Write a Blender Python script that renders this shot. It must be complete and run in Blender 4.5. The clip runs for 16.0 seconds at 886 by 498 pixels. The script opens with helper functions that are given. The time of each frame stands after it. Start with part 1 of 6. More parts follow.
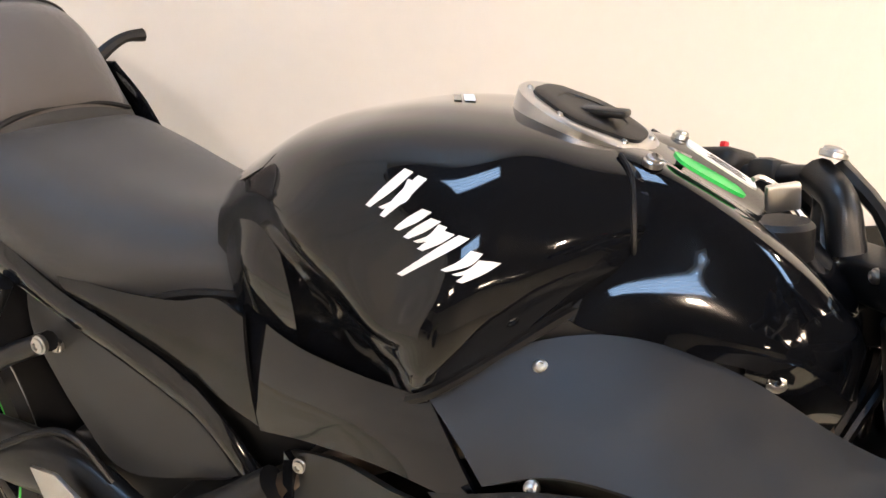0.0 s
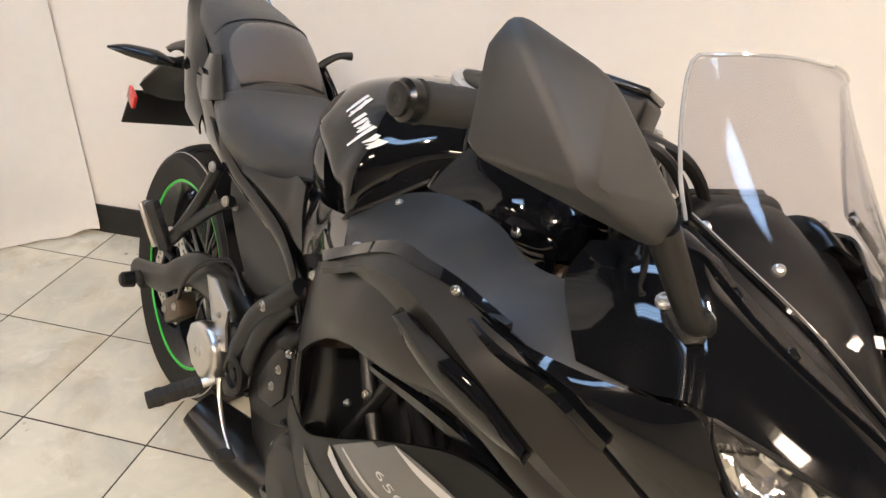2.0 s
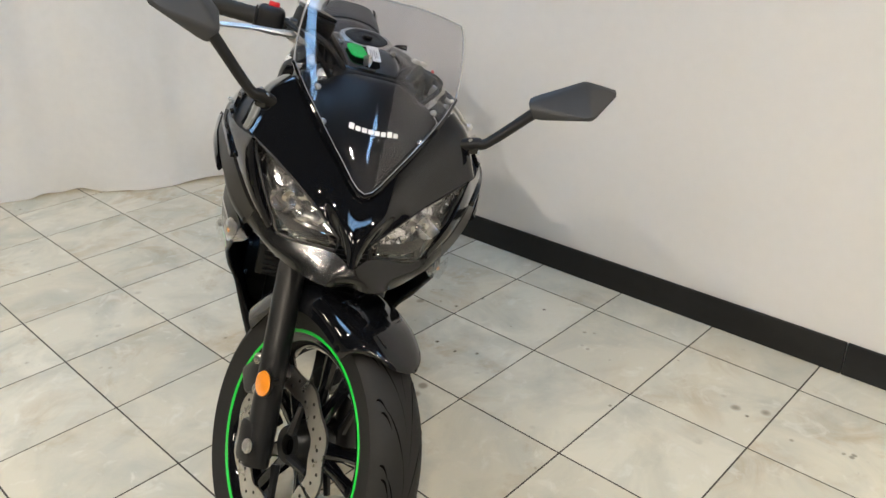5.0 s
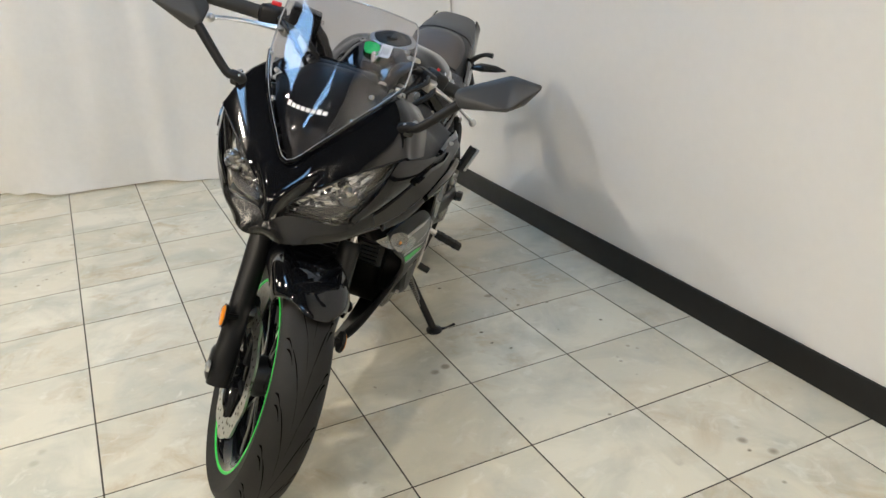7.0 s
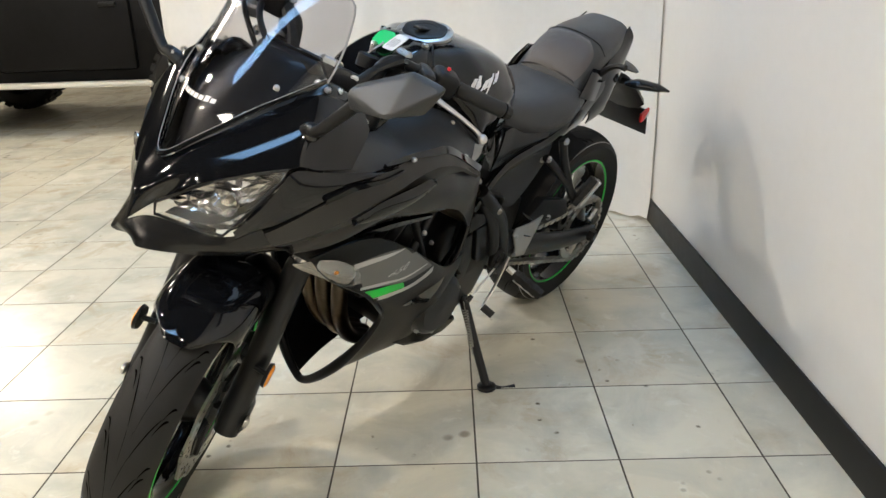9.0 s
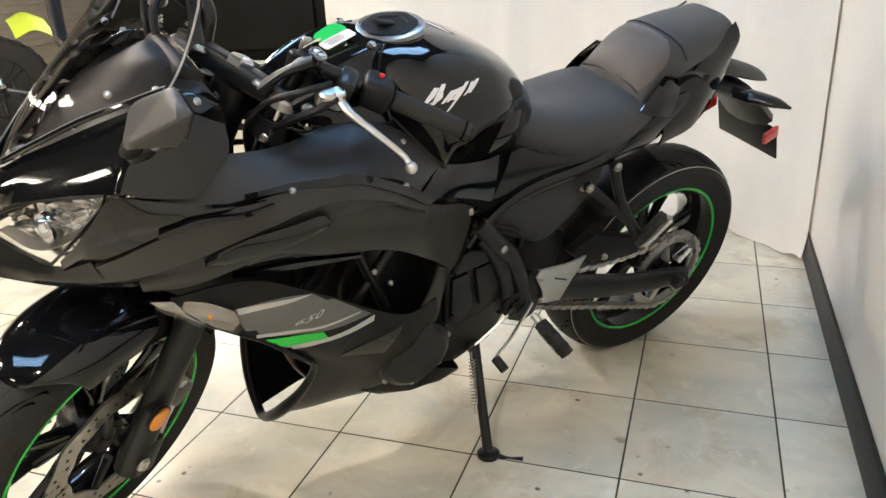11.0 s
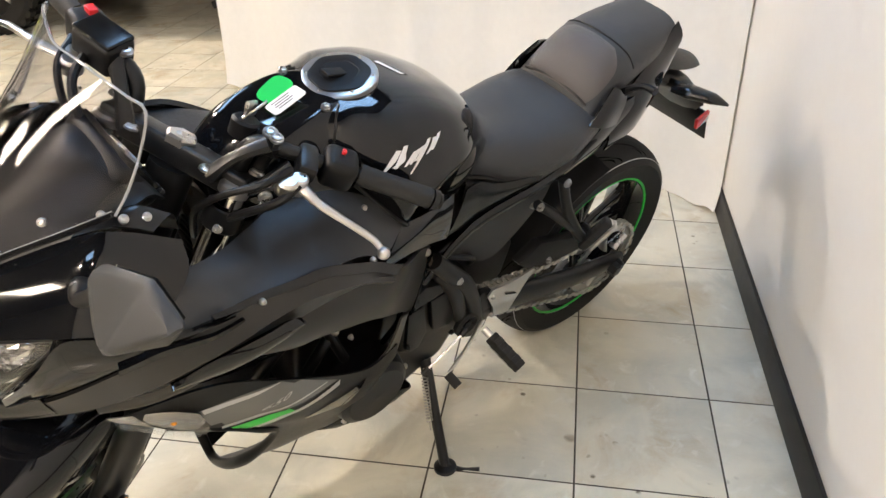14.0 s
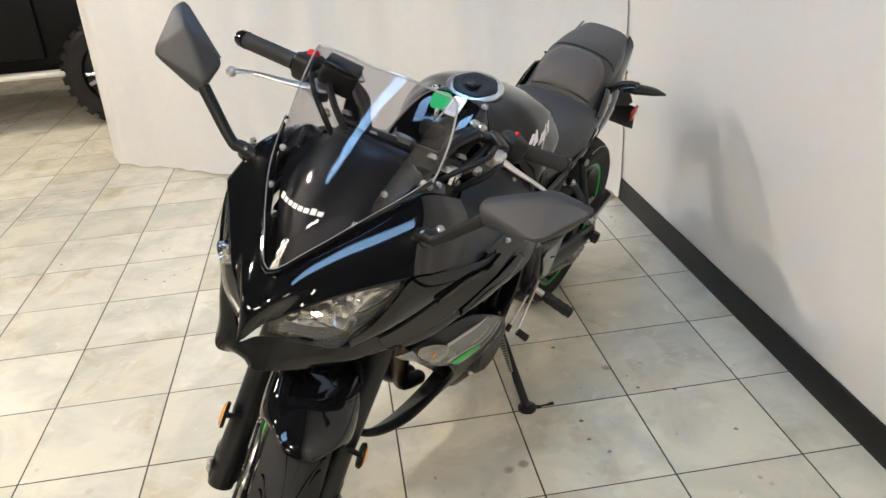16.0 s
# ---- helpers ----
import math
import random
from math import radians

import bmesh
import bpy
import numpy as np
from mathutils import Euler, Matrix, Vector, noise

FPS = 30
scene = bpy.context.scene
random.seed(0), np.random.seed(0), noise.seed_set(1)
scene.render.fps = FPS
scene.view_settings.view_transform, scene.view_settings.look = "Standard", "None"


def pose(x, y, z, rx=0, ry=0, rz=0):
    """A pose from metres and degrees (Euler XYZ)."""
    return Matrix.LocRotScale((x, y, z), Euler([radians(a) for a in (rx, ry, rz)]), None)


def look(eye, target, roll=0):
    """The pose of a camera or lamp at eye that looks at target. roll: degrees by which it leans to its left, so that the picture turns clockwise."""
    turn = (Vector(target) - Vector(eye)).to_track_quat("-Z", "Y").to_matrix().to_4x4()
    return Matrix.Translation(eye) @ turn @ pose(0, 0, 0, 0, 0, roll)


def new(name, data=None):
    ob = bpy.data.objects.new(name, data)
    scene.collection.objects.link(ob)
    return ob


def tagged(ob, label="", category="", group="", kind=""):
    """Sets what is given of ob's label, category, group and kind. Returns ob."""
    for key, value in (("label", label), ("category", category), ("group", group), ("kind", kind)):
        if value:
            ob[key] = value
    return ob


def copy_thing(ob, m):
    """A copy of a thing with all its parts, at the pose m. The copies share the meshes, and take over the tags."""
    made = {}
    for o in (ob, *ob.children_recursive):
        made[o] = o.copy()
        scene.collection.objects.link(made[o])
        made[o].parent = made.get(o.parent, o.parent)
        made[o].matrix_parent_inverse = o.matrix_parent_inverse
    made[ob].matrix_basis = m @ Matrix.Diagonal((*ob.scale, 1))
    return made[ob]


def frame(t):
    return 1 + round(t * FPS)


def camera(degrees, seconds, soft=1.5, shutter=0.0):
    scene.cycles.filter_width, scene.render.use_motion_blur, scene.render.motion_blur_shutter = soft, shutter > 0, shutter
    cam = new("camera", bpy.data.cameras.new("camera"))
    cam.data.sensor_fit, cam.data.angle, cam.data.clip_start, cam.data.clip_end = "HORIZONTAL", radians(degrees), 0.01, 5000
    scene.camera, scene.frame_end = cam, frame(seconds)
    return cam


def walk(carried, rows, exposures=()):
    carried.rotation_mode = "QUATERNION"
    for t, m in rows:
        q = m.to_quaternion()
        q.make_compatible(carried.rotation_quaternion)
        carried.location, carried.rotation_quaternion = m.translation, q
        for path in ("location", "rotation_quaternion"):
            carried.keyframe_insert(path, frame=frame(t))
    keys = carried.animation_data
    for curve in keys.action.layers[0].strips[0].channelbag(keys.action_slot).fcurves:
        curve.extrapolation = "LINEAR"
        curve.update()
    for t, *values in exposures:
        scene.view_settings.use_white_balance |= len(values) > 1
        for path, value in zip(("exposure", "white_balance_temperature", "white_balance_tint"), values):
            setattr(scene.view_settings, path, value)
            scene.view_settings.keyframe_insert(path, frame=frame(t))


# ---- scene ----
from mathutils.bvhtree import BVHTree

cam = camera(59.6, 16.0)
PATH = [
    (0, (-0.121, -1.267, 1.233), (0.27, 0.276, 0.022), 5.3),
    (0.5, (-0.072, -1.417, 1.243), (0.199, 0.212, 0.116), 4.9),
    (1, (0.016, -1.524, 1.266), (0.071, 0.151, 0.176), 3.4),
    (1.5, (0.171, -1.611, 1.273), (-0.093, 0.073, 0.227), 2.6),
    (2, (0.311, -1.724, 1.292), (-0.13, -0.061, 0.271), 1.1),
    (2.5, (0.466, -1.829, 1.29), (-0.064, -0.173, 0.302), -0.1),
    (3, (0.66, -1.884, 1.292), (-0.023, -0.264, 0.338), 0.6),
    (3.5, (0.88, -1.916, 1.278), (0.025, -0.367, 0.345), 1.5),
    (4, (1.093, -1.975, 1.275), (0.129, -0.487, 0.349), 1.5),
    (4.2, (1.184, -1.987, 1.279), (0.165, -0.528, 0.366), 1.1),
    (6.3, (1.882, -1.726, 1.218), (0.337, -0.724, 0.436), -3.3),
    (6.5, (1.929, -1.679, 1.211), (0.356, -0.724, 0.428), -3.5),
    (7, (2.034, -1.521, 1.217), (0.36, -0.744, 0.448), -2.6),
    (7.5, (2.012, -1.351, 1.18), (0.245, -0.705, 0.503), -2.2),
    (8, (1.929, -1.144, 1.113), (0.085, -0.635, 0.529), -2.1),
    (8.5, (1.898, -0.906, 1.084), (0.01, -0.718, 0.45), -1.4),
    (8.7, (1.875, -0.823, 1.086), (-0.009, -0.727, 0.423), -1.6),
    (10.8, (1.482, -0.219, 1.069), (-0.293, -0.81, 0.362), -2.2),
    (11, (1.411, -0.219, 1.063), (-0.355, -0.832, 0.352), -2.3),
    (11.5, (1.278, -0.193, 1.07), (-0.476, -0.825, 0.346), -2.1),
    (12, (1.164, -0.181, 1.118), (-0.559, -0.791, 0.307), -2.0),
    (12.5, (1.086, -0.186, 1.173), (-0.589, -0.782, 0.258), -1.5),
    (13, (1.076, -0.209, 1.255), (-0.582, -0.767, 0.286), 1.0),
    (13.5, (1.132, -0.263, 1.29), (-0.54, -0.722, 0.294), 1.0),
    (14, (1.268, -0.382, 1.307), (-0.446, -0.693, 0.323), -1.5),
    (14.5, (1.399, -0.506, 1.331), (-0.349, -0.653, 0.371), -1.8),
    (15, (1.547, -0.629, 1.331), (-0.222, -0.649, 0.4), -1.8),
    (15.5, (1.659, -0.808, 1.346), (-0.128, -0.718, 0.452), -2.2),
    (16, (1.711, -1.034, 1.348), (-0.081, -0.816, 0.487), -4.0),
]
EXPOSURES = [(0.0, 0.27, 7060, 14), (1.5, 0.22, 7160, 13.5), (2.5, -0.17, 6560, 11), (4.0, -0.36, 6210, 7.5), (6.5, -0.42, 6160, 4.5), (8.5, -0.24, 6110, 4.5), (11.0, 0.1, 6360, 6.5), (13.0, 0.22, 6510, 9.5), (14.5, 0.1, 6510, 9.5), (16.0, -0.18, 6260, 7)]
walk(cam, [(t, look(eye, target, roll)) for t, eye, target, roll in PATH], EXPOSURES)

# ---- world: the showroom is closed, so only a faint sky ----
world = bpy.data.worlds.new("world")
scene.world = world
world.use_nodes = True
sky = world.node_tree.nodes.new("ShaderNodeTexSky")
sky.sky_type, sky.sun_disc, sky.sun_elevation = "NISHITA", False, radians(35)
background = world.node_tree.nodes["Background"]
background.inputs["Strength"].default_value = 0.1
world.node_tree.links.new(sky.outputs["Color"], background.inputs["Color"])

LAMP_WARM, LAMP_POWER = (1.0, 0.83, 0.66), 60.0
LAMP_COOL, COOL_POWER = (0.34, 0.60, 1.0), 13.0
SPOT_POWER = 1250.0


# ---- materials ----
def material(name, colour, rough=0.5, metal=0.0, coat=0.0, vary=0.15, grain=0.0, scale=30.0, fine=400.0, rough_vary=0.1, second=None,
             coat_ior=1.5, sheen=0.0, big=3.0, specular=0.5):
    """A surface with variation at two scales: a broad one in colour and a fine one in gloss and relief."""
    m = bpy.data.materials.new(name)
    m.use_nodes = True
    nt = m.node_tree
    bsdf = nt.nodes["Principled BSDF"]
    link = nt.links.new
    where = nt.nodes.new("ShaderNodeTexCoord")
    broad = nt.nodes.new("ShaderNodeTexNoise")
    broad.inputs["Scale"].default_value, broad.inputs["Detail"].default_value, broad.inputs["Roughness"].default_value = big, 8, 0.6
    small = nt.nodes.new("ShaderNodeTexNoise")
    small.inputs["Scale"].default_value, small.inputs["Detail"].default_value = scale, 4
    place = where.outputs["Object"]
    link(place, broad.inputs["Vector"])
    link(place, small.inputs["Vector"])
    ramp = nt.nodes.new("ShaderNodeValToRGB")
    dark = [c * (1 - vary) for c in colour]
    light = [min(1.0, c * (1 + vary)) for c in (second or colour)]
    if second:
        light = list(second)
    ramp.color_ramp.elements[0].color = (*dark, 1)
    ramp.color_ramp.elements[1].color = (*light, 1)
    ramp.color_ramp.elements[0].position, ramp.color_ramp.elements[1].position = 0.3, 0.7
    mixed = nt.nodes.new("ShaderNodeMath")
    mixed.operation = "MULTIPLY_ADD"
    link(small.outputs["Fac"], mixed.inputs[0])
    mixed.inputs[1].default_value = 0.35
    scaled = nt.nodes.new("ShaderNodeMath")
    scaled.operation = "MULTIPLY_ADD"
    link(broad.outputs["Fac"], scaled.inputs[0])
    scaled.inputs[1].default_value, scaled.inputs[2].default_value = 0.75, -0.05
    link(scaled.outputs[0], mixed.inputs[2])
    link(mixed.outputs[0], ramp.inputs["Fac"])
    colour_out = ramp.outputs["Color"]
    link(colour_out, bsdf.inputs["Base Color"])
    bsdf.inputs["Metallic"].default_value = metal
    span = nt.nodes.new("ShaderNodeMapRange")
    link(small.outputs["Fac"], span.inputs["Value"])
    span.inputs["To Min"].default_value, span.inputs["To Max"].default_value = max(0.02, rough * (1 - rough_vary)), min(1.0, rough * (1 + rough_vary))
    link(span.outputs[0], bsdf.inputs["Roughness"])
    bsdf.inputs["Coat Weight"].default_value, bsdf.inputs["Coat Roughness"].default_value = coat, 0.03
    bsdf.inputs["Coat IOR"].default_value = coat_ior
    bsdf.inputs["Specular IOR Level"].default_value = specular
    bsdf.inputs["Sheen Weight"].default_value = sheen
    if grain:
        tiny = nt.nodes.new("ShaderNodeTexNoise")
        tiny.inputs["Scale"].default_value, tiny.inputs["Detail"].default_value = fine, 3
        link(place, tiny.inputs["Vector"])
        bump = nt.nodes.new("ShaderNodeBump")
        bump.inputs["Strength"].default_value, bump.inputs["Distance"].default_value = grain, 0.001
        link(tiny.outputs["Fac"], bump.inputs["Height"])
        link(bump.outputs["Normal"], bsdf.inputs["Normal"])
    return m


def stone_tile(name, single):
    """Glazed stone-look tile: cream ground, grey-green clouds, warm brown veins, small dark specks; each tile has its own cut of it."""
    m = bpy.data.materials.new(name)
    m.use_nodes = True
    nt = m.node_tree
    bsdf, link = nt.nodes["Principled BSDF"], nt.links.new
    node = lambda kind: nt.nodes.new("ShaderNode" + kind)
    where, info = node("TexCoord"), node("ObjectInfo" if single else "NewGeometry")
    chance = info.outputs["Random" if single else "Random Per Island"]
    spread, place = node("Math"), node("VectorMath")
    spread.operation, spread.inputs[1].default_value = "MULTIPLY", 90.0
    place.operation, place.inputs[1].default_value = "MULTIPLY_ADD", (1, 1, 1)
    link(chance, spread.inputs[0])
    link(where.outputs["Object"], place.inputs[0])
    link(spread.outputs[0], place.inputs[2])

    def noise_of(scale, detail, distort, rough=0.6, vector=place.outputs[0]):
        n = node("TexNoise")
        for key, value in (("Scale", scale), ("Detail", detail), ("Distortion", distort), ("Roughness", rough)):
            n.inputs[key].default_value = value
        link(vector, n.inputs["Vector"])
        return n.outputs["Fac"]

    def between(fac, lo, hi, top=1.0):
        r = node("MapRange")
        r.inputs["From Min"].default_value, r.inputs["From Max"].default_value, r.inputs["To Max"].default_value = lo, hi, top
        link(fac, r.inputs["Value"])
        return r.outputs[0]

    def mixed(fac, a, b):
        x = node("Mix")
        x.data_type = "RGBA"
        link(fac, x.inputs[0])
        for socket, c in ((6, a), (7, b)):
            if isinstance(c, tuple):
                x.inputs[socket].default_value = (*c, 1)
            else:
                link(c, x.inputs[socket])
        return x.outputs[2]

    def times(a, b):
        x = node("Math")
        x.operation = "MULTIPLY"
        link(a, x.inputs[0])
        link(b, x.inputs[1])
        return x.outputs[0]

    colour = mixed(between(chance, 0.0, 1.0), (0.60, 0.565, 0.45), (0.67, 0.645, 0.535))
    colour = mixed(between(noise_of(4.2, 6, 0.6), 0.42, 0.66, 0.80), colour, (0.455, 0.455, 0.385))
    veins = times(between(noise_of(5.5, 7, 0.8, 0.62), 0.50, 0.72, 0.70), between(noise_of(2.0, 2, 0.3), 0.40, 0.62))
    colour = mixed(veins, colour, (0.40, 0.295, 0.165))
    colour = mixed(between(noise_of(15.0, 6, 0.8), 0.58, 0.74, 0.55), colour, (0.74, 0.73, 0.65))
    # dirt specks, thicker in some patches of the floor
    floor_place = where.outputs["Object"] if not single else info.outputs["Location"]
    patch = between(noise_of(0.9, 2, 0.0, 0.5, floor_place), 0.42, 0.60)
    for cell, size, tone, most in ((26.0, 0.22, (0.08, 0.06, 0.04), 0.9), (11.0, 0.20, (0.17, 0.13, 0.09), 0.7)):
        cells = node("TexVoronoi")
        cells.inputs["Scale"].default_value = cell
        link(place.outputs[0], cells.inputs["Vector"])
        spots = times(between(cells.outputs["Distance"], size, size * 0.5, most), between(noise_of(cell * 0.35, 3, 0.5), 0.58, 0.64))
        colour = mixed(times(spots, patch), colour, tone)
    link(colour, bsdf.inputs["Base Color"])
    gloss = node("MapRange")
    link(noise_of(22.0, 4, 0.0), gloss.inputs["Value"])
    gloss.inputs["To Min"].default_value, gloss.inputs["To Max"].default_value = 0.12, 0.32
    link(gloss.outputs[0], bsdf.inputs["Roughness"])
    bump = node("Bump")
    bump.inputs["Strength"].default_value, bump.inputs["Distance"].default_value = 0.06, 0.001
    link(noise_of(60.0, 3, 0.0), bump.inputs["Height"])
    link(bump.outputs["Normal"], bsdf.inputs["Normal"])
    return m


def glow(name, colour, power):
    m = bpy.data.materials.new(name)
    m.use_nodes = True
    bsdf = m.node_tree.nodes["Principled BSDF"]
    bsdf.inputs["Base Color"].default_value = (0.8, 0.8, 0.8, 1)
    bsdf.inputs["Emission Color"].default_value = (*colour, 1)
    bsdf.inputs["Emission Strength"].default_value = power
    return m


def thin_glass(name, tint, rough):
    """A thin clear sheet: light goes straight through, dimmed a little, and the skin mirrors more at a slant."""
    m = bpy.data.materials.new(name)
    m.use_nodes = True
    nt = m.node_tree
    nt.nodes.remove(nt.nodes["Principled BSDF"])
    clear, gloss, mix, skin_weight = [nt.nodes.new("ShaderNode" + k) for k in ("BsdfTransparent", "BsdfGlossy", "MixShader", "LayerWeight")]
    slant, share = nt.nodes.new("ShaderNodeMath"), nt.nodes.new("ShaderNodeMath")
    slant.operation, share.operation = "POWER", "MULTIPLY_ADD"
    slant.inputs[1].default_value, share.inputs[1].default_value, share.inputs[2].default_value = 5.0, 0.95, 0.04
    clear.inputs["Color"].default_value = (*tint, 1)
    gloss.inputs["Roughness"].default_value = rough
    nt.links.new(skin_weight.outputs["Facing"], slant.inputs[0])
    nt.links.new(slant.outputs[0], share.inputs[0])
    nt.links.new(share.outputs[0], mix.inputs[0])
    nt.links.new(clear.outputs[0], mix.inputs[1])
    nt.links.new(gloss.outputs[0], mix.inputs[2])
    nt.links.new(mix.outputs[0], nt.nodes["Material Output"].inputs["Surface"])
    return m


PAINT = material("gloss black paint", (0.0038, 0.0043, 0.0056), 0.09, 0.0, 1.0, 0.3, 0.0, 1400, big=900, specular=0.1, coat_ior=1.40)
SATIN = material("satin moulded black plastic", (0.0075, 0.0078, 0.0082), 0.20, vary=0.2, grain=0.04, fine=900, specular=0.4)
BELLY = material("soft sheen black plastic", (0.005, 0.0055, 0.0065), 0.34, vary=0.2, grain=0.08, fine=900, specular=0.16)
MATTE = material("matte charcoal plastic", (0.021, 0.0225, 0.0245), 0.46, vary=0.15, grain=0.25, fine=1500)
BLACK = material("black coated metal", (0.0075, 0.008, 0.009), 0.32, 0.0, vary=0.3, grain=0.15, fine=700, specular=0.38)
DEEP = material("black moulded plastic", (0.004, 0.0042, 0.005), 0.42, vary=0.3, grain=0.2, fine=900, specular=0.3)
VINYL = material("black seat vinyl", (0.023, 0.0245, 0.027), 0.40, vary=0.12, grain=0.5, fine=1300, sheen=0.1)
RUBBER = material("tyre rubber", (0.008, 0.008, 0.008), 0.62, vary=0.25, grain=0.3, fine=600, second=(0.015, 0.0145, 0.014), specular=0.3)
# near-black that stands in for the shade inside the tyre grooves
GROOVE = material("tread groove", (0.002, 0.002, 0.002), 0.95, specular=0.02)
FLAT = material("satin metallic black plastic", (0.0150, 0.0146, 0.0138), 0.32, vary=0.1, rough_vary=0.05, specular=0.45)
# grey-brown base colour holds the warm wall's reflection on dark vinyl
PAD = material("grained pad vinyl", (0.066, 0.056, 0.051), 0.34, vary=0.1, grain=0.6, fine=1800, sheen=0.25)
GRIP = material("grip rubber", (0.014, 0.014, 0.014), 0.72, vary=0.2, grain=0.3, fine=800)
SILVER = material("brushed aluminium", (0.62, 0.61, 0.60), 0.32, 1.0, vary=0.1, grain=0.06, fine=900)
STEEL = material("zinc plated steel", (0.55, 0.54, 0.52), 0.28, 1.0, vary=0.2)
CHROME = material("chromed tube", (0.75, 0.75, 0.76), 0.08, 1.0, vary=0.05)
BRONZE = material("bronze tinted frame paint", (0.10, 0.075, 0.055), 0.35, 0.6, vary=0.2)
HEAT = material("heat tinted exhaust steel", (0.09, 0.07, 0.05), 0.38, 1.0, vary=0.4, second=(0.19, 0.15, 0.11), big=8)
GREEN = material("lime green stripe", (0.02, 0.55, 0.05), 0.35, vary=0.1)
TAG_GREEN = material("green plastic tag", (0.01, 0.52, 0.09), 0.4, vary=0.1)
CARD = material("white card tag", (0.78, 0.78, 0.78), 0.5, vary=0.05)
WHITE_INK = material("silver white decal", (0.72, 0.72, 0.72), 0.35, vary=0.08)
GREY_INK = material("grey decal", (0.095, 0.096, 0.094), 0.35, vary=0.1, coat=0.6)
PALE_INK = material("light grey decal stripe", (0.42, 0.42, 0.42), 0.35, vary=0.1)
RED = material("red reflector", (0.55, 0.02, 0.02), 0.2, coat=0.8, vary=0.2)
AMBER = material("amber reflector", (0.75, 0.25, 0.01), 0.2, coat=0.8, vary=0.15)
RED_SWITCH = material("red switch", (0.70, 0.02, 0.03), 0.4)
CHAIN = material("oily chain steel", (0.42, 0.41, 0.38), 0.45, 0.7, vary=0.4)
MIRROR = material("mirror glass", (0.85, 0.85, 0.85), 0.02, 1.0, vary=0.0)
CLEAR = thin_glass("clear lens", (0.97, 0.97, 0.97), 0.02)
SCREEN = thin_glass("lightly smoked windscreen", (0.86, 0.855, 0.87), 0.012)
BOWL = material("smoked indicator bowl", (0.30, 0.29, 0.28), 0.22, 0.8, vary=0.2, grain=0.4, fine=90)
REFLECTOR = material("headlight reflector", (0.62, 0.62, 0.63), 0.12, 0.9, vary=0.15, grain=0.25, fine=60)
# pale colour gives the polished screen edge its bright highlight
RIM = material("polished acrylic edge, highlight in colour", (0.30, 0.31, 0.33), 0.08, vary=0.1, coat=1.0)
WALL = material("off white wall paint", (0.74, 0.725, 0.70), 0.62, vary=0.03, grain=0.12, fine=300, big=1.2)
SKIRTING = material("black vinyl skirting", (0.010, 0.010, 0.010), 0.5, vary=0.4, grain=0.1, specular=0.35)
TILE = stone_tile("cream stone tile", True)
GROUT = material("dark grout", (0.052, 0.043, 0.033), 0.85, vary=0.3)
FARWALL = material("grey wall paint", (0.14, 0.135, 0.13), 0.7, vary=0.1, grain=0.1)
CLOTH = material("white curtain cloth", (0.68, 0.67, 0.645), 0.9, vary=0.05, grain=0.4, fine=900, sheen=0.15, big=1.5)
CEILING = material("dark ceiling paint", (0.035, 0.034, 0.033), 0.8, vary=0.05, grain=0.2)
LAMP = glow("lamp diffuser", LAMP_WARM, LAMP_POWER)
COOL = glow("cool tube glass", LAMP_COOL, COOL_POWER)
SPOT = glow("downlight lens", LAMP_WARM, SPOT_POWER)
VEHICLE = material("dark vehicle paint", (0.006, 0.006, 0.0065), 0.5, vary=0.3, specular=0.12)
LIME = material("yellow green plastic", (0.42, 0.55, 0.05), 0.4, vary=0.1)
SLAT = material("pale slatwall board", (0.62, 0.60, 0.55), 0.5, vary=0.05)


# ---- shaping ----
def part(name, bm, mat, parent=None, label="", smooth=40.0):
    """Links a bmesh as one mesh object under a thing or a part."""
    bmesh.ops.recalc_face_normals(bm, faces=bm.faces)
    me = bpy.data.meshes.new(name)
    bm.to_mesh(me)
    bm.free()
    me.materials.append(mat)
    for p in me.polygons:
        p.use_smooth = smooth > 0
    if smooth > 0:
        me.set_sharp_from_angle(angle=radians(smooth))
    ob = new(name, me)
    ob.parent = parent
    if label:
        ob["label"] = label
    return ob


def thing(name, label, category, group="", kind=""):
    return tagged(new(name), label, category, group, kind)


def spline(points, n):
    """Points on a Catmull-Rom curve through the given ones, n to a span."""
    p = np.array(points, float)
    p = np.vstack([2 * p[0] - p[1], p, 2 * p[-1] - p[-2]])
    out = []
    for i in range(1, len(p) - 2):
        for t in np.arange(n) / n:
            a, b, c, d = p[i - 1 : i + 3]
            out.append(0.5 * (2 * b + (c - a) * t + (2 * a - 5 * b + 4 * c - d) * t**2 + (3 * b - a - 3 * c + d) * t**3))
    return np.array(out + [p[-2]])


def surface(rows, n=5, m=5):
    """A smooth grid through rows of control points."""
    across = np.array([spline(r, m) for r in rows])
    return np.array([spline(across[:, j], n) for j in range(across.shape[1])]).transpose(1, 0, 2)


def mirrored(grid):
    return np.asarray(grid, float) * (1, -1, 1)


def whole(rows):
    """Half profiles from the middle outwards, made whole on both sides."""
    return [[(u, -v, w) for u, v, w in reversed(r)] + [p for p in r if p[1] > 1e-6] for r in rows]


def stations(table):
    """Half profiles: a place along the length, and pairs of half width and height."""
    return [[(u, v, w) for v, w in profile] for u, profile in table]


def add_grid(bm, grid, wrap=False):
    g = [[bm.verts.new(p) for p in r] for r in grid]
    for i in range(len(g) - 1):
        k = len(g[0])
        for j in range(k if wrap else k - 1):
            a, b, c, d = g[i][j], g[i][(j + 1) % k], g[i + 1][(j + 1) % k], g[i + 1][j]
            bm.faces.new((a, b, c, d))
    return g


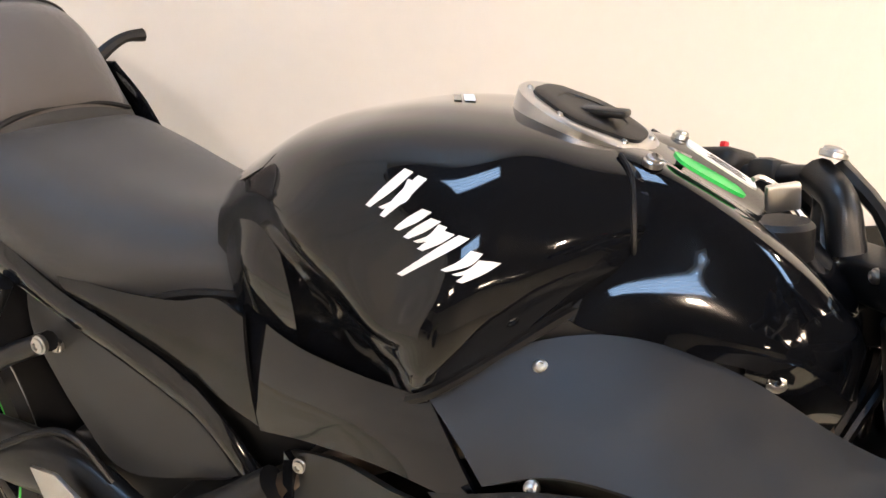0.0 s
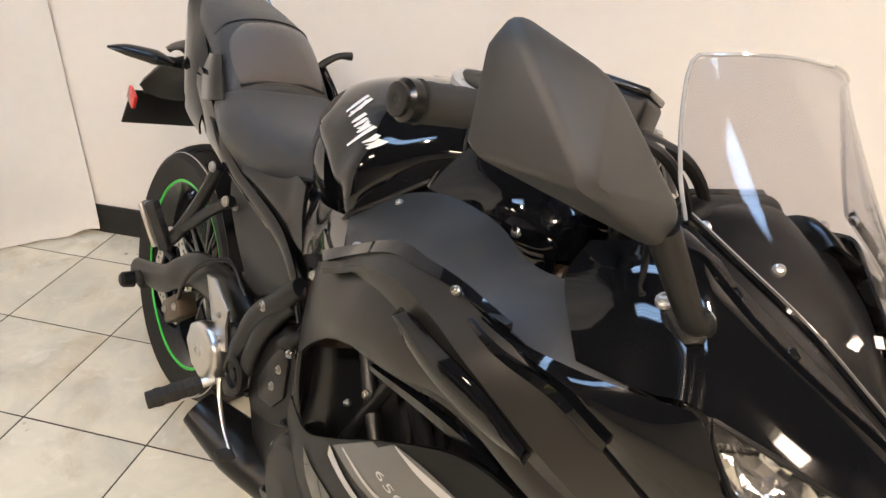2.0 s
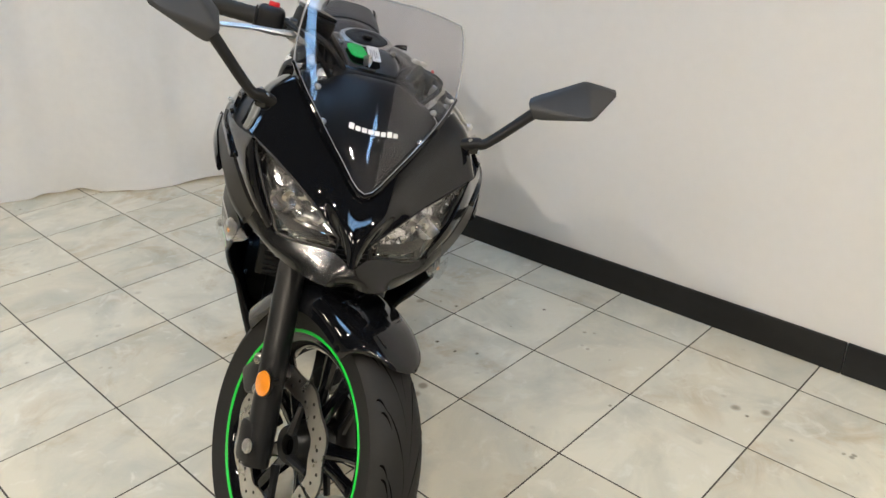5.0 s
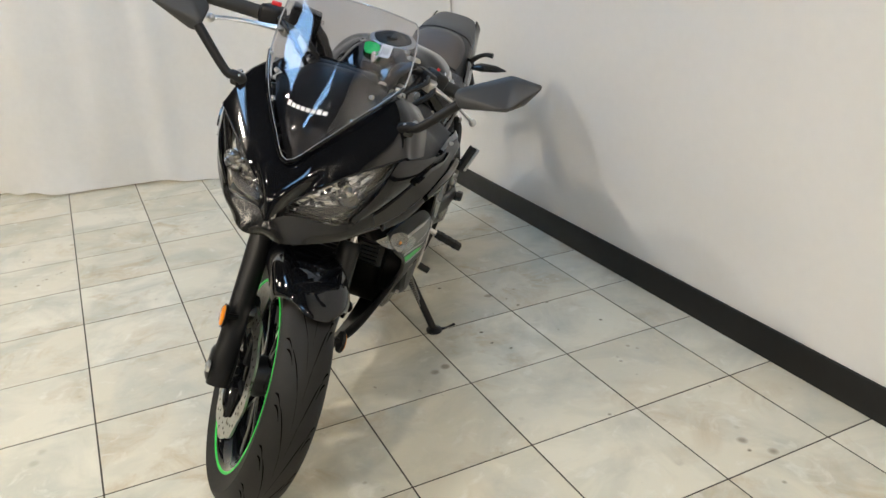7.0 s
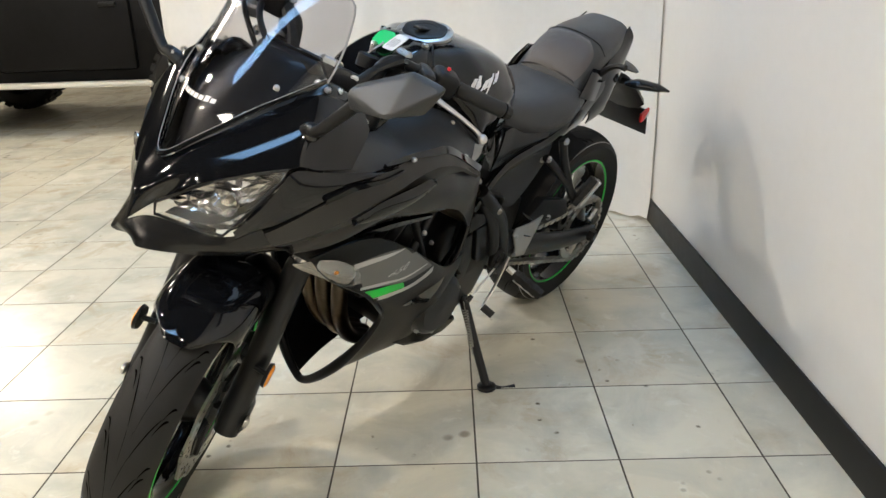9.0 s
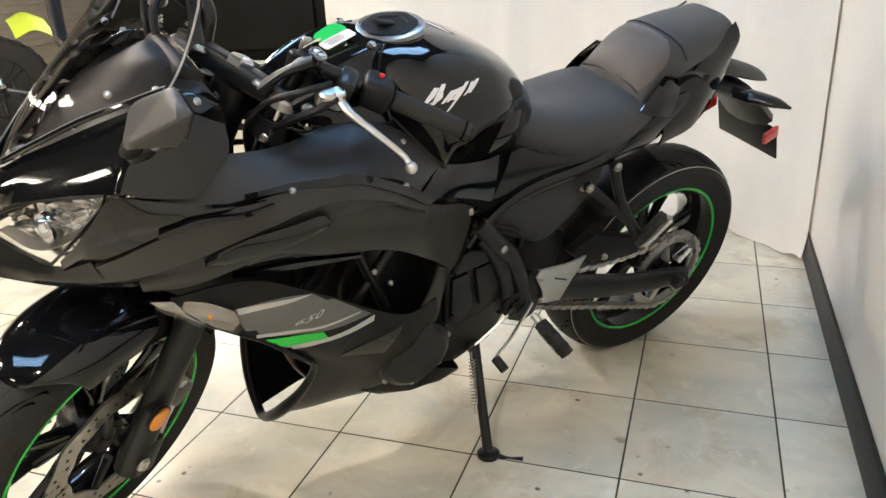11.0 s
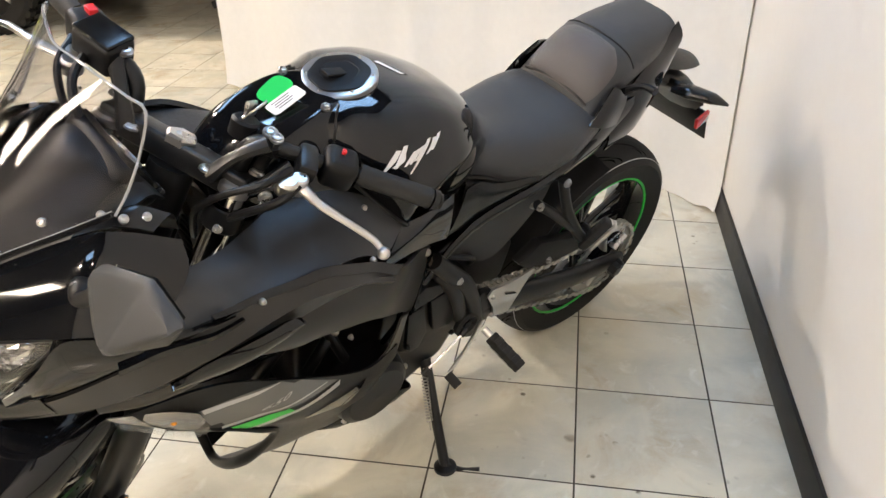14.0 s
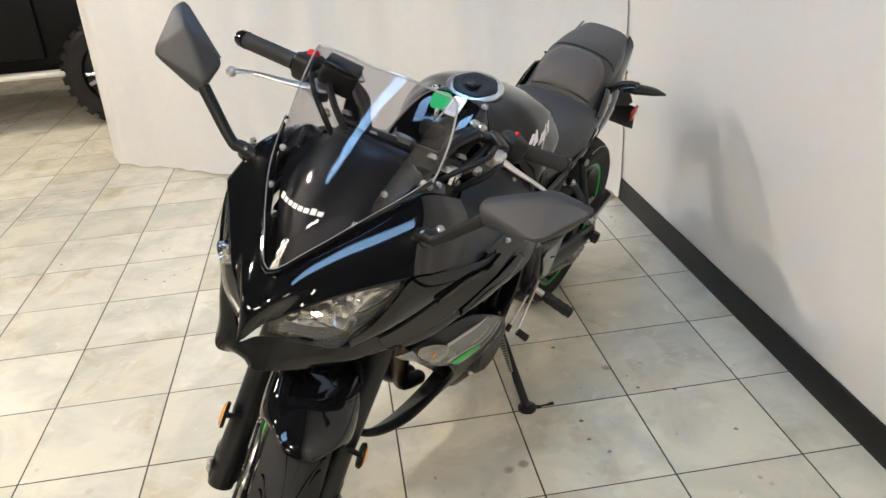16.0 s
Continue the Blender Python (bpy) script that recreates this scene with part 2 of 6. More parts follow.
def sheet(bm, grid, thick=0.004):
    """A panel: the grid, a second skin behind it, and a rim round both."""
    grid = np.asarray(grid, float)
    du, dv = np.gradient(grid, axis=0), np.gradient(grid, axis=1)
    nrm = np.cross(du, dv)
    nrm /= np.linalg.norm(nrm, axis=2, keepdims=True) + 1e-9
    mid = nrm.reshape(-1, 3).mean(0)
    inward = -1.0 if (nrm[..., 1] * np.sign(grid[..., 1] + 1e-9) + 0.6 * nrm[..., 2]).mean() > 0 else 1.0
    a = add_grid(bm, grid)
    b = add_grid(bm, grid + inward * nrm * thick)
    r, c = len(a), len(a[0])
    loop = [(0, j) for j in range(c)] + [(i, c - 1) for i in range(1, r)] + [(r - 1, j) for j in range(c - 2, -1, -1)] + [(i, 0) for i in range(r - 2, 0, -1)]
    for k in range(len(loop)):
        (i, j), (x, y) = loop[k], loop[(k + 1) % len(loop)]
        bm.faces.new((a[i][j], a[x][y], b[x][y], b[i][j]))


def panel(name, rows, mat, parent, label="", n=5, m=5, thick=0.004, sides=(1, -1), smooth=40.0):
    obs = []
    for s in sides:
        bm = bmesh.new()
        g = surface(rows, n, m)
        sheet(bm, g if s > 0 else mirrored(g), thick)
        obs.append(part(name, bm, mat, parent, label, smooth))
    return obs


def thin_plate(table):
    """A smooth height over the plane through the given places."""
    t = np.array(table)
    a, n = t[:, :2], len(t)
    bend = lambda d: d * d * np.log(d + 1e-9)
    k = bend(np.linalg.norm(a[:, None] - a[None], axis=2)) + np.eye(n) * 2e-5
    q = np.c_[np.ones(n), a]
    c = np.linalg.solve(np.block([[k, q], [q.T, np.zeros((3, 3))]]), np.r_[t[:, 2], 0, 0, 0])
    return lambda u, w: float(bend(np.hypot(u - a[:, 0], w - a[:, 1])) @ c[:n] + c[n] + c[n + 1] * u + c[n + 2] * w)


def ribbon(name, top, low, depth, mat, parent, label="", lift=0.0, lift_low=None, bulge=0.0, thick=0.004, n=4, m=5, sides=(1, -1), smooth=22.0):
    """A panel between two edges in side view, laid on a form that gives its half width, slightly crowned."""
    a, b = spline([(u, 0, w) for u, w in top], m), spline([(u, 0, w) for u, w in low], m)
    rows = []
    fall = 0.0 if lift_low is None else lift_low - lift
    for k in np.linspace(0, 1, n + 1):
        e = a * (1 - k) + b * k
        e[:, 1] = [depth(u, w) + lift + fall * k + bulge * 4 * k * (1 - k) for u, _, w in e]
        rows.append(e)
    obs = []
    for s in sides:
        bm = bmesh.new()
        sheet(bm, np.array(rows) if s > 0 else mirrored(rows), thick)
        obs.append(part(name, bm, mat, parent, label, smooth))
    return obs


def loft(bm, rows, n=5, m=5, cap=True):
    """A closed body through whole profiles, with a flat bottom and capped ends."""
    g = surface(rows, n, m)
    v = add_grid(bm, g, wrap=True)
    if cap:
        bm.faces.new(v[0])
        bm.faces.new(list(reversed(v[-1])))


def frame_of(axis):
    a = Vector(axis).normalized()
    side = a.cross(Vector((0, 0, 1)) if abs(a.z) < 0.9 else Vector((1, 0, 0))).normalized()
    return a, side, a.cross(side).normalized()


def tube(bm, points, radius, seg=10, n=0, flat=1.0):
    """A round bar along the points; the radius may change along it."""
    points = [tuple(p) for p in points]
    pts = spline(points, n) if n else np.array(points, float)
    rad = np.interp(np.linspace(0, 1, len(pts)), np.linspace(0, 1, len(np.atleast_1d(radius))), np.atleast_1d(radius))
    rings, last = [], None
    for i, p in enumerate(pts):
        d = Vector(pts[min(i + 1, len(pts) - 1)] - pts[max(i - 1, 0)]).normalized()
        if last is None:
            _, s, _ = frame_of(d)
        else:
            s = (last - d * last.dot(d)).normalized()
        last = s
        t = d.cross(s)
        rings.append([Vector(p) + float(rad[i]) * (math.cos(k * math.tau / seg) * s + flat * math.sin(k * math.tau / seg) * t) for k in range(seg)])
    v = add_grid(bm, rings, wrap=True)
    bm.faces.new(v[0])
    bm.faces.new(list(reversed(v[-1])))


def turned(bm, profile, centre, axis, seg=24, sweep=1.0, start=0.0):
    """A body of revolution: pairs of place along the axis and radius."""
    a, s, t = frame_of(axis)
    c = Vector(centre)
    rings = [[c + a * x + r * (math.cos(q) * s + math.sin(q) * t) for q in (start + sweep * math.tau * k / seg for k in range(seg + (sweep < 1)))] for x, r in profile]
    add_grid(bm, rings, wrap=sweep >= 1)
    if sweep >= 1:
        bmesh.ops.remove_doubles(bm, verts=bm.verts, dist=1e-5)


def plate(bm, outline, v0, v1, bevel=0.0, seg=2):
    """A plate with the given outline in the bike's side view, between two distances from its middle."""
    a = [bm.verts.new((u, v0, w)) for u, w in outline]
    b = [bm.verts.new((u, v1, w)) for u, w in outline]
    made = [bm.faces.new(a), bm.faces.new(list(reversed(b)))]
    for i in range(len(a)):
        j = (i + 1) % len(a)
        made.append(bm.faces.new((a[i], a[j], b[j], b[i])))
    if bevel:
        edges = {e for f in made for e in f.edges}
        bmesh.ops.bevel(bm, geom=list(edges), offset=bevel, segments=seg, affect="EDGES", profile=0.6)


def block(bm, m, size, bevel=0.0, seg=2):
    """A box of the given size in the pose m."""
    made = bmesh.ops.create_cube(bm, size=1.0, matrix=m @ Matrix.Diagonal((*size, 1)))
    if bevel:
        edges = {e for v in made["verts"] for e in v.link_edges}
        bmesh.ops.bevel(bm, geom=list(edges), offset=bevel, segments=seg, affect="EDGES", profile=0.5)


def bolt(parent, at, axis, r=0.007, mat=None, name="bolt"):
    """A domed socket-head bolt with its flange."""
    bm = bmesh.new()
    turned(bm, [(-0.004, r * 1.25), (0.0, r * 1.25), (0.001, r), (0.003, r * 0.95), (0.0042, r * 0.6), (0.0042, r * 0.5), (0.0015, r * 0.45), (0.0015, 0.0001)], at, axis, 12)
    return part(name, bm, mat or STEEL, parent)

# ---- the showroom ----
S = 0.33                      # tile pitch
WALL_Y = 0.165
X0, X1, Y0, TOP = -9.9, 6.6, -9.9, 3.1


def slab(name, lo, hi, mat, kind="structure", bevel=0.0, label="", category=""):
    bm = bmesh.new()
    lo, hi = Vector(lo), Vector(hi)
    block(bm, Matrix.Translation((lo + hi) / 2), hi - lo, bevel)
    return tagged(part(name, bm, mat, None, "", 0), label, category, "", kind)


slab("wall_east", (X0, WALL_Y, -0.2), (X1, WALL_Y + 0.15, TOP + 0.1), WALL, label="smooth off-white painted showroom wall", category="wall")
slab("wall_back", (X0 - 0.15, Y0, -0.2), (X0, WALL_Y + 0.15, TOP + 0.1), SLAT, label="pale painted far showroom wall", category="wall")
slab("wall_west", (X0 - 0.15, Y0 - 0.15, -0.2), (X1 + 0.15, Y0, TOP + 0.1), SLAT, label="pale painted far side wall", category="wall")
slab("ceiling", (X0 - 0.15, Y0 - 0.15, TOP), (X1 + 0.15, WALL_Y, TOP + 0.1), CEILING, label="dark painted open showroom ceiling", category="ceiling")

slab("wall_front", (X1, Y0, -0.2), (X1 + 0.15, WALL_Y + 0.15, TOP + 0.1), FARWALL, label="grey painted front wall", category="wall")

# skirting along the wall, in lengths with butt joints
for n, (a, b) in enumerate([(-1.47, 1.045), (1.047, 2.27), (2.272, X1)]):
    bm = bmesh.new()
    block(bm, Matrix.Translation(((a + b) / 2, WALL_Y - 0.005, 0.051)), (b - a, 0.011, 0.102), 0.003)
    tagged(part("baseboard", bm, SKIRTING, None, "", 30), "black vinyl skirting along the wall foot", "skirting", "", "structure")

# floor: the bed of grout and the tiles in it
slab("floor", (X0, Y0, -0.2), (X1, WALL_Y, -0.0006), GROUT, label="cream stone-look tile floor with dark joints", category="floor")
floor = scene.objects["floor"]


def tile_mesh(w, d):
    bm = bmesh.new()
    block(bm, Matrix.Translation((0, 0, -0.006)), (w, d, 0.012), 0.0003, 1)
    me = bpy.data.meshes.new("tile")
    bm.to_mesh(me)
    bm.free()
    me.materials.append(TILE)
    return me


JOINT = 0.0044
full, strip = tile_mesh(S - JOINT, S - JOINT), tile_mesh(S - JOINT, WALL_Y - 0.004)
rest = []
rng = random.Random(4)
for i in range(int(X0 / S), int(X1 / S)):
    for j in range(int(Y0 / S), 1):
        x, y = (i + 0.5) * S, (j + 0.5) * S
        near = -9 <= i <= 5 and -10 <= j <= 0 or -14 <= i < -9 and -15 <= j <= -7
        if j == 0:
            y = (WALL_Y - 0.004) / 2 + JOINT / 2
        if near:
            ob = new("tile", strip if j == 0 else full)
            ob.parent = floor
            ob.location = (x, y, rng.uniform(-0.0004, 0.0004))
            ob.rotation_euler.z = 0.0 if j == 0 else rng.choice((0, 1, 2, 3)) * math.pi / 2
        else:
            rest.append((x, y, (S - JOINT) / 2, (WALL_Y - 0.004) / 2 if j == 0 else (S - JOINT) / 2))
verts, faces = [], []
for x, y, a, b in rest:
    k = len(verts)
    verts += [(x - a, y - b, 0), (x + a, y - b, 0), (x + a, y + b, 0), (x - a, y + b, 0), (x - a, y - b, -0.004), (x + a, y - b, -0.004), (x + a, y + b, -0.004), (x - a, y + b, -0.004)]
    faces += [(k, k + 1, k + 2, k + 3)] + [(k + q, k + (q + 1) % 4, k + 4 + (q + 1) % 4, k + 4 + q) for q in range(4)]
me = bpy.data.meshes.new("far_tiles")
me.from_pydata(verts, [], faces)
FAR_TILE = stone_tile("far cream stone tile", False)
me.materials.append(FAR_TILE)
far = new("far_tiles", me)
far.parent = floor
far["kind"] = "stuff"

# curtain: hangs in folds on a curved line from the wall into the room
CURTAIN = [(-1.37, 0.155), (-1.47, 0.10), (-1.60, -0.06), (-1.86, -0.42), (-2.12, -0.86), (-2.24, -1.30), (-2.34, -1.66), (-2.50, -2.02), (-2.68, -2.24), (-2.82, -2.37)]
foot = spline([(x, y, 0) for x, y in CURTAIN], 26)
length = np.r_[0, np.cumsum(np.linalg.norm(np.diff(foot, axis=0), axis=1))]
way = np.gradient(foot, axis=0)
way /= np.linalg.norm(way, axis=1, keepdims=True)
side = np.stack([-way[:, 1], way[:, 0], 0 * way[:, 0]], 1)
levels = [0.012, 0.03, 0.10, 0.3, 0.6, 1.0, 1.5, 2.1, 2.75]
grid = []
for z in levels:
    row = []
    for p, s, q in zip(foot, side, length):
        fold = 0.034 * math.sin(q * 7.3 + 1.8 * math.sin(q * 2.3)) + 0.013 * math.sin(q * 17 + 2 * math.sin(q * 4) + 0.5 * z) + 0.004 * math.sin(q * 41 + z * 0.8) * (1 - 0.2 * z)
        fold *= min(1.0, q / 0.3) * (0.55 + 0.22 * z)
        flare = 0.02 * math.sin(q * 9 + 1) * max(0.0, 1 - z / 0.12)
        droop = (0.010 * math.sin(q * 11 + 2) + 0.007 * math.sin(q * 27 + 3 * math.sin(q * 5))) * max(0.0, 1 - z / 0.08)
        row.append(tuple(p + s * (fold + flare)) [:2] + (max(0.006, z + droop),))
    grid.append(row)
bm = bmesh.new()
sheet(bm, np.array(grid), 0.002)
curtain = thing("curtain", "plain white cloth curtain hanging in soft folds to the floor", "curtain")
part("cloth", bm, CLOTH, curtain, "", 60)
bm = bmesh.new()
tube(bm, [tuple(p[:2]) + (2.77,) for p in foot[::8]], 0.016, 10)
part("rail", bm, STEEL, curtain, "steel curtain rail")
for x, y in (CURTAIN[3], CURTAIN[6], CURTAIN[9]):
    bm = bmesh.new()
    tube(bm, [(x, y, 2.78), (x, y, TOP)], 0.006, 8)
    part("hanger", bm, STEEL, curtain)


# ---- things standing beyond the curtain ----
def knobbly_wheel(name, parent, centre, axis, radius, half, alloy, label):
    c, (a, s1, s2) = Vector(centre), frame_of(axis)
    bm = bmesh.new()
    turned(bm, [(-half, radius * 0.62), (-half, radius * 0.86), (-half * 0.8, radius * 0.95), (half * 0.8, radius * 0.95), (half, radius * 0.86), (half, radius * 0.62)], c, axis, 40)
    w = part(name, bm, RUBBER, parent, label, 30)
    bm = bmesh.new()
    for k in range(26):
        q = k * math.tau / 26
        for x in (-0.62, 0.0, 0.62):
            d = math.cos(q + 0.1 * (x != 0)) * s1 + math.sin(q + 0.1 * (x != 0)) * s2
            m = Matrix((a, d.cross(a), d)).transposed().to_4x4()
            block(bm, Matrix.Translation(c + a * (x * half) + d * (radius * 0.96)) @ m, (half * 0.5, radius * 0.14, radius * 0.09))
    part("tread_block", bm, RUBBER, w, "", 0)["kind"] = "stuff"
    bm = bmesh.new()
    turned(bm, [(-half * 0.5, radius * 0.2), (half * 0.55, radius * 0.25), (half * 0.6, radius * 0.60), (half * 0.9, radius * 0.62), (-half * 0.9, radius * 0.62), (-half * 0.5, radius * 0.55)], c, axis, 32)
    part("rim", bm, BLACK, w)
    for k in range(5):
        q = k * math.tau / 5
        d = math.cos(q) * s1 + math.sin(q) * s2
        e = math.cos(q + 0.35) * s1 + math.sin(q + 0.35) * s2
        bm = bmesh.new()
        for f in (d, e):
            tube(bm, [c + a * (half * 0.72) + (d + e).normalized() * (radius * 0.12), c + a * (half * 0.80) + f * (radius * 0.58)], [radius * 0.05, radius * 0.04], 6)
        part("spoke", bm, alloy, w, "bright alloy double spoke")
    return w


buggy = thing("utility_vehicle", "black off-road utility vehicle with knobbly tyres beyond the curtain", "vehicle")
for x in (-3.75, -5.05):
    for y in (-4.42, -2.45):
        knobbly_wheel("wheel", buggy, (x, y, 0.345), (1 if x > -4 else -1, 0, 0), 0.345, 0.125, STEEL, "knobbly off-road tyre on alloy rim")
rows = []
for y, lo, hi, wide in ((-5.05, 0.50, 0.80, 0.50), (-4.75, 0.42, 0.98, 0.62), (-4.1, 0.36, 1.08, 0.70), (-3.9, 0.34, 1.12, 0.72), (-2.8, 0.34, 1.12, 0.72), (-2.5, 0.42, 1.08, 0.70), (-1.75, 0.48, 1.00, 0.64)):
    rows.append([(-4.4 + wide * u, y, lo + (hi - lo) * w) for u, w in ((-0.9, 0), (-1, 0.25), (-1, 0.75), (-0.88, 1), (0.88, 1), (1, 0.75), (1, 0.25), (0.9, 0))])
bm = bmesh.new()
g = add_grid(bm, rows, wrap=True)
bm.faces.new(g[0])
bm.faces.new(list(reversed(g[-1])))
part("body", bm, VEHICLE, buggy, "glossy black body shell", 30)
bm = bmesh.new()
block(bm, Matrix.Translation((-3.665, -3.35, 0.74)), (0.04, 0.98, 0.56), 0.03)
door = part("door", bm, VEHICLE, buggy, "black side door")
bm = bmesh.new()
block(bm, Matrix.Translation((-3.635, -3.0, 0.90)), (0.03, 0.12, 0.03), 0.008)
part("handle", bm, DEEP, door)
bm = bmesh.new()
block(bm, Matrix.Translation((-3.68, -3.42, 0.365)), (0.10, 1.30, 0.035), 0.012)
part("sill", bm, SLAT, buggy, "pale worn sill step")
for x in (-3.74, -5.06):
    bm = bmesh.new()
    tube(bm, [(x, -4.0, 1.10), (x, -3.6, 1.78), (x, -2.3, 1.84), (x, -1.9, 1.05)], 0.025, 10, 4)
    part("roll_bar", bm, BLACK, buggy)
bm = bmesh.new()
block(bm, Matrix.Translation((-4.4, -2.95, 1.86)), (1.30, 1.35, 0.05), 0.02)
part("roof", bm, DEEP, buggy)
for x in (-4.1, -4.7):
    bm = bmesh.new()
    block(bm, Matrix.Translation((x, -2.95, 1.20)), (0.45, 0.45, 0.16), 0.05)
    block(bm, pose(x, -2.72, 1.50, -12, 0, 0), (0.45, 0.14, 0.60), 0.05)
    part("seat", bm, DEEP, buggy)

trail = thing("trail_bike", "yellow-green trail bike with a knobbly front tyre", "motorcycle")
knobbly_wheel("wheel", trail, (-3.2, -5.75, 0.33), (0.8, 0.6, 0), 0.33, 0.05, BLACK, "narrow knobbly tyre")
knobbly_wheel("wheel", trail, (-4.0, -6.8, 0.32), (0.8, 0.6, 0), 0.32, 0.06, BLACK, "narrow knobbly tyre")
bm = bmesh.new()
sheet(bm, surface([[(-3.40 - 0.55 * k + 0.085 * x, -5.57 - 0.70 * k - 0.085 * x, 0.69 + 0.10 * math.sin(k * 3) - 0.05 * x * x) for x in (-1, 0, 1)] for k in (0.0, 0.2, 0.4, 0.55)], 4, 4), 0.006)
part("mudguard", bm, LIME, trail, "yellow-green front mudguard")
bm = bmesh.new()
tube(bm, [(-3.2, -5.75, 0.33), (-3.42, -6.04, 1.02)], 0.028, 10)
part("fork", bm, STEEL, trail)
bm = bmesh.new()
tube(bm, [(-3.42, -6.04, 0.85), (-3.65, -6.35, 0.92), (-3.95, -6.75, 0.90), (-4.3, -7.2, 0.95)], [0.10, 0.14, 0.10, 0.06], 12, 4, 0.8)
part("bodywork", bm, LIME, trail, "yellow-green tank and seat cowl")
bm = bmesh.new()
tube(bm, [(-3.45, -6.08, 0.8), (-3.6, -6.28, 0.40), (-3.85, -6.6, 0.38), (-4.0, -6.8, 0.32)], [0.05, 0.12, 0.10, 0.03], 10, 3)
part("engine", bm, BLACK, trail)
bm = bmesh.new()
tube(bm, [(-3.12, -6.25, 1.12), (-3.42, -6.04, 1.06), (-3.72, -5.82, 1.12)], 0.016, 10, 4)
part("handlebar", bm, BLACK, trail)

trail.location = (0.52, 0.98, 0)

# slatwall boards on the far walls
back = scene.objects["wall_back"]
for k in range(30):
    bm = bmesh.new()
    block(bm, Matrix.Translation((X0 + 0.012, Y0 / 2, 0.05 + k * 0.1)), (0.024, -Y0 - 0.1, 0.088), 0.004)
    part("board", bm, SLAT, back, "", 0)
side_wall = scene.objects["wall_west"]
for k in range(30):
    bm = bmesh.new()
    block(bm, Matrix.Translation(((X0 - 1.0) / 2, Y0 + 0.012, 0.05 + k * 0.1)), (-1.0 - X0 - 0.1, 0.024, 0.088), 0.004)
    part("board", bm, SLAT, side_wall, "", 0)

# ---- ceiling lights: warm square panels, and cool tube fittings over the stand ----
def panel_light():
    root = thing("panel_light", "square warm white panel light under the dark ceiling", "lamp", "warm ceiling panels")
    bm = bmesh.new()
    block(bm, Matrix.Translation((0, 0, 0.03)), (0.64, 0.64, 0.06), 0.008)
    part("housing", bm, CARD, root)
    bm = bmesh.new()
    block(bm, Matrix.Translation((0, 0, -0.008)), (0.58, 0.58, 0.014), 0.005)
    part("diffuser", bm, LAMP, root)
    return root


def tube_light():
    root = thing("tube_light", "white ceiling fitting with four cool fluorescent tubes", "lamp", "cool tube fittings")
    bm = bmesh.new()
    block(bm, Matrix.Translation((0, 0, 0.035)), (1.24, 0.46, 0.05), 0.008)
    part("housing", bm, CARD, root)
    for k in range(4):
        bm = bmesh.new()
        tube(bm, [(-0.58, -0.165 + 0.11 * k, -0.02), (0.58, -0.165 + 0.11 * k, -0.02)], 0.045, 10, 0, 0.5)
        part("tube", bm, COOL, root)
    return root


def downlight():
    root = thing("downlight", "round warm white downlight under the dark ceiling", "lamp", "warm downlights")
    bm = bmesh.new()
    turned(bm, [(0.06, 0.0001), (0.06, 0.085), (0.0, 0.095), (-0.008, 0.092), (-0.006, 0.078), (0.012, 0.072)], (0, 0, 0), (0, 0, 1), 32)
    part("housing", bm, CARD, root)
    bm = bmesh.new()
    turned(bm, [(0.004, 0.071), (-0.003, 0.06), (-0.009, 0.035), (-0.011, 0.0001)], (0, 0, 0), (0, 0, 1), 24)
    part("lens", bm, SPOT, root)
    return root


for build, places in ((downlight, [(-0.78, -3.2, 0), (0.83, -3.25, 0), (2.7, -3.2, 0), (2.9, -0.75, 0)]),
                      (panel_light, [(2.5, -5.25, 0), (3.6, -4.6, 0), (-3.6, -1.7, 0), (-2.8, -4.6, 0), (-5.8, -5.6, 0), (0.6, -7.4, 0), (5.2, -2.6, 0)]),
                      (tube_light, [(2.2, -1.6, 105), (-0.5, -0.45, 0), (-1.1, -2.7, 0)])):
    first = build()
    x, y, a = places[0]
    first.matrix_world = pose(x, y, TOP - 0.062, 0, 0, a)
    for x, y, a in places[1:]:
        copy_thing(first, pose(x, y, TOP - 0.062, 0, 0, a))

# ---- the motorcycle: modelled upright, u ahead, v to its left, w up, then leaned on its side stand ----
LEAN_N = Vector((0.601, 0.751, -0.274)).normalized()
tilt = math.asin(-LEAN_N.z)
left = Vector((LEAN_N.x, LEAN_N.y, 0)).normalized()
ahead = Vector((left.y, -left.x, 0))
up = math.sin(tilt) * left + math.cos(tilt) * Vector((0, 0, 1))
base = left * (-0.750 / math.cos(tilt))
bike = thing("motorcycle", "glossy black sports motorcycle, green rim stripes, leaning on its stand", "motorcycle")
bike.matrix_world = Matrix((ahead, LEAN_N, up)).transposed().to_4x4()
bike.matrix_world.translation = base
bike.matrix_world = Matrix.Translation(base) @ Matrix((ahead, LEAN_N, up)).transposed().to_4x4()

RAKE, STEER = radians(24), radians(31)
REAR, FRONT = Vector((-0.260, 0.020, 0.308)), Vector((1.148, 0, 0.292))
pin = Vector((1.255, 0, 0))
turn = Matrix.Translation(pin) @ Matrix.Rotation(STEER, 4, Vector((-math.sin(RAKE), 0, math.cos(RAKE)))) @ Matrix.Translation(-pin)


def steered(ob):
    ob.matrix_basis = turn
    return ob


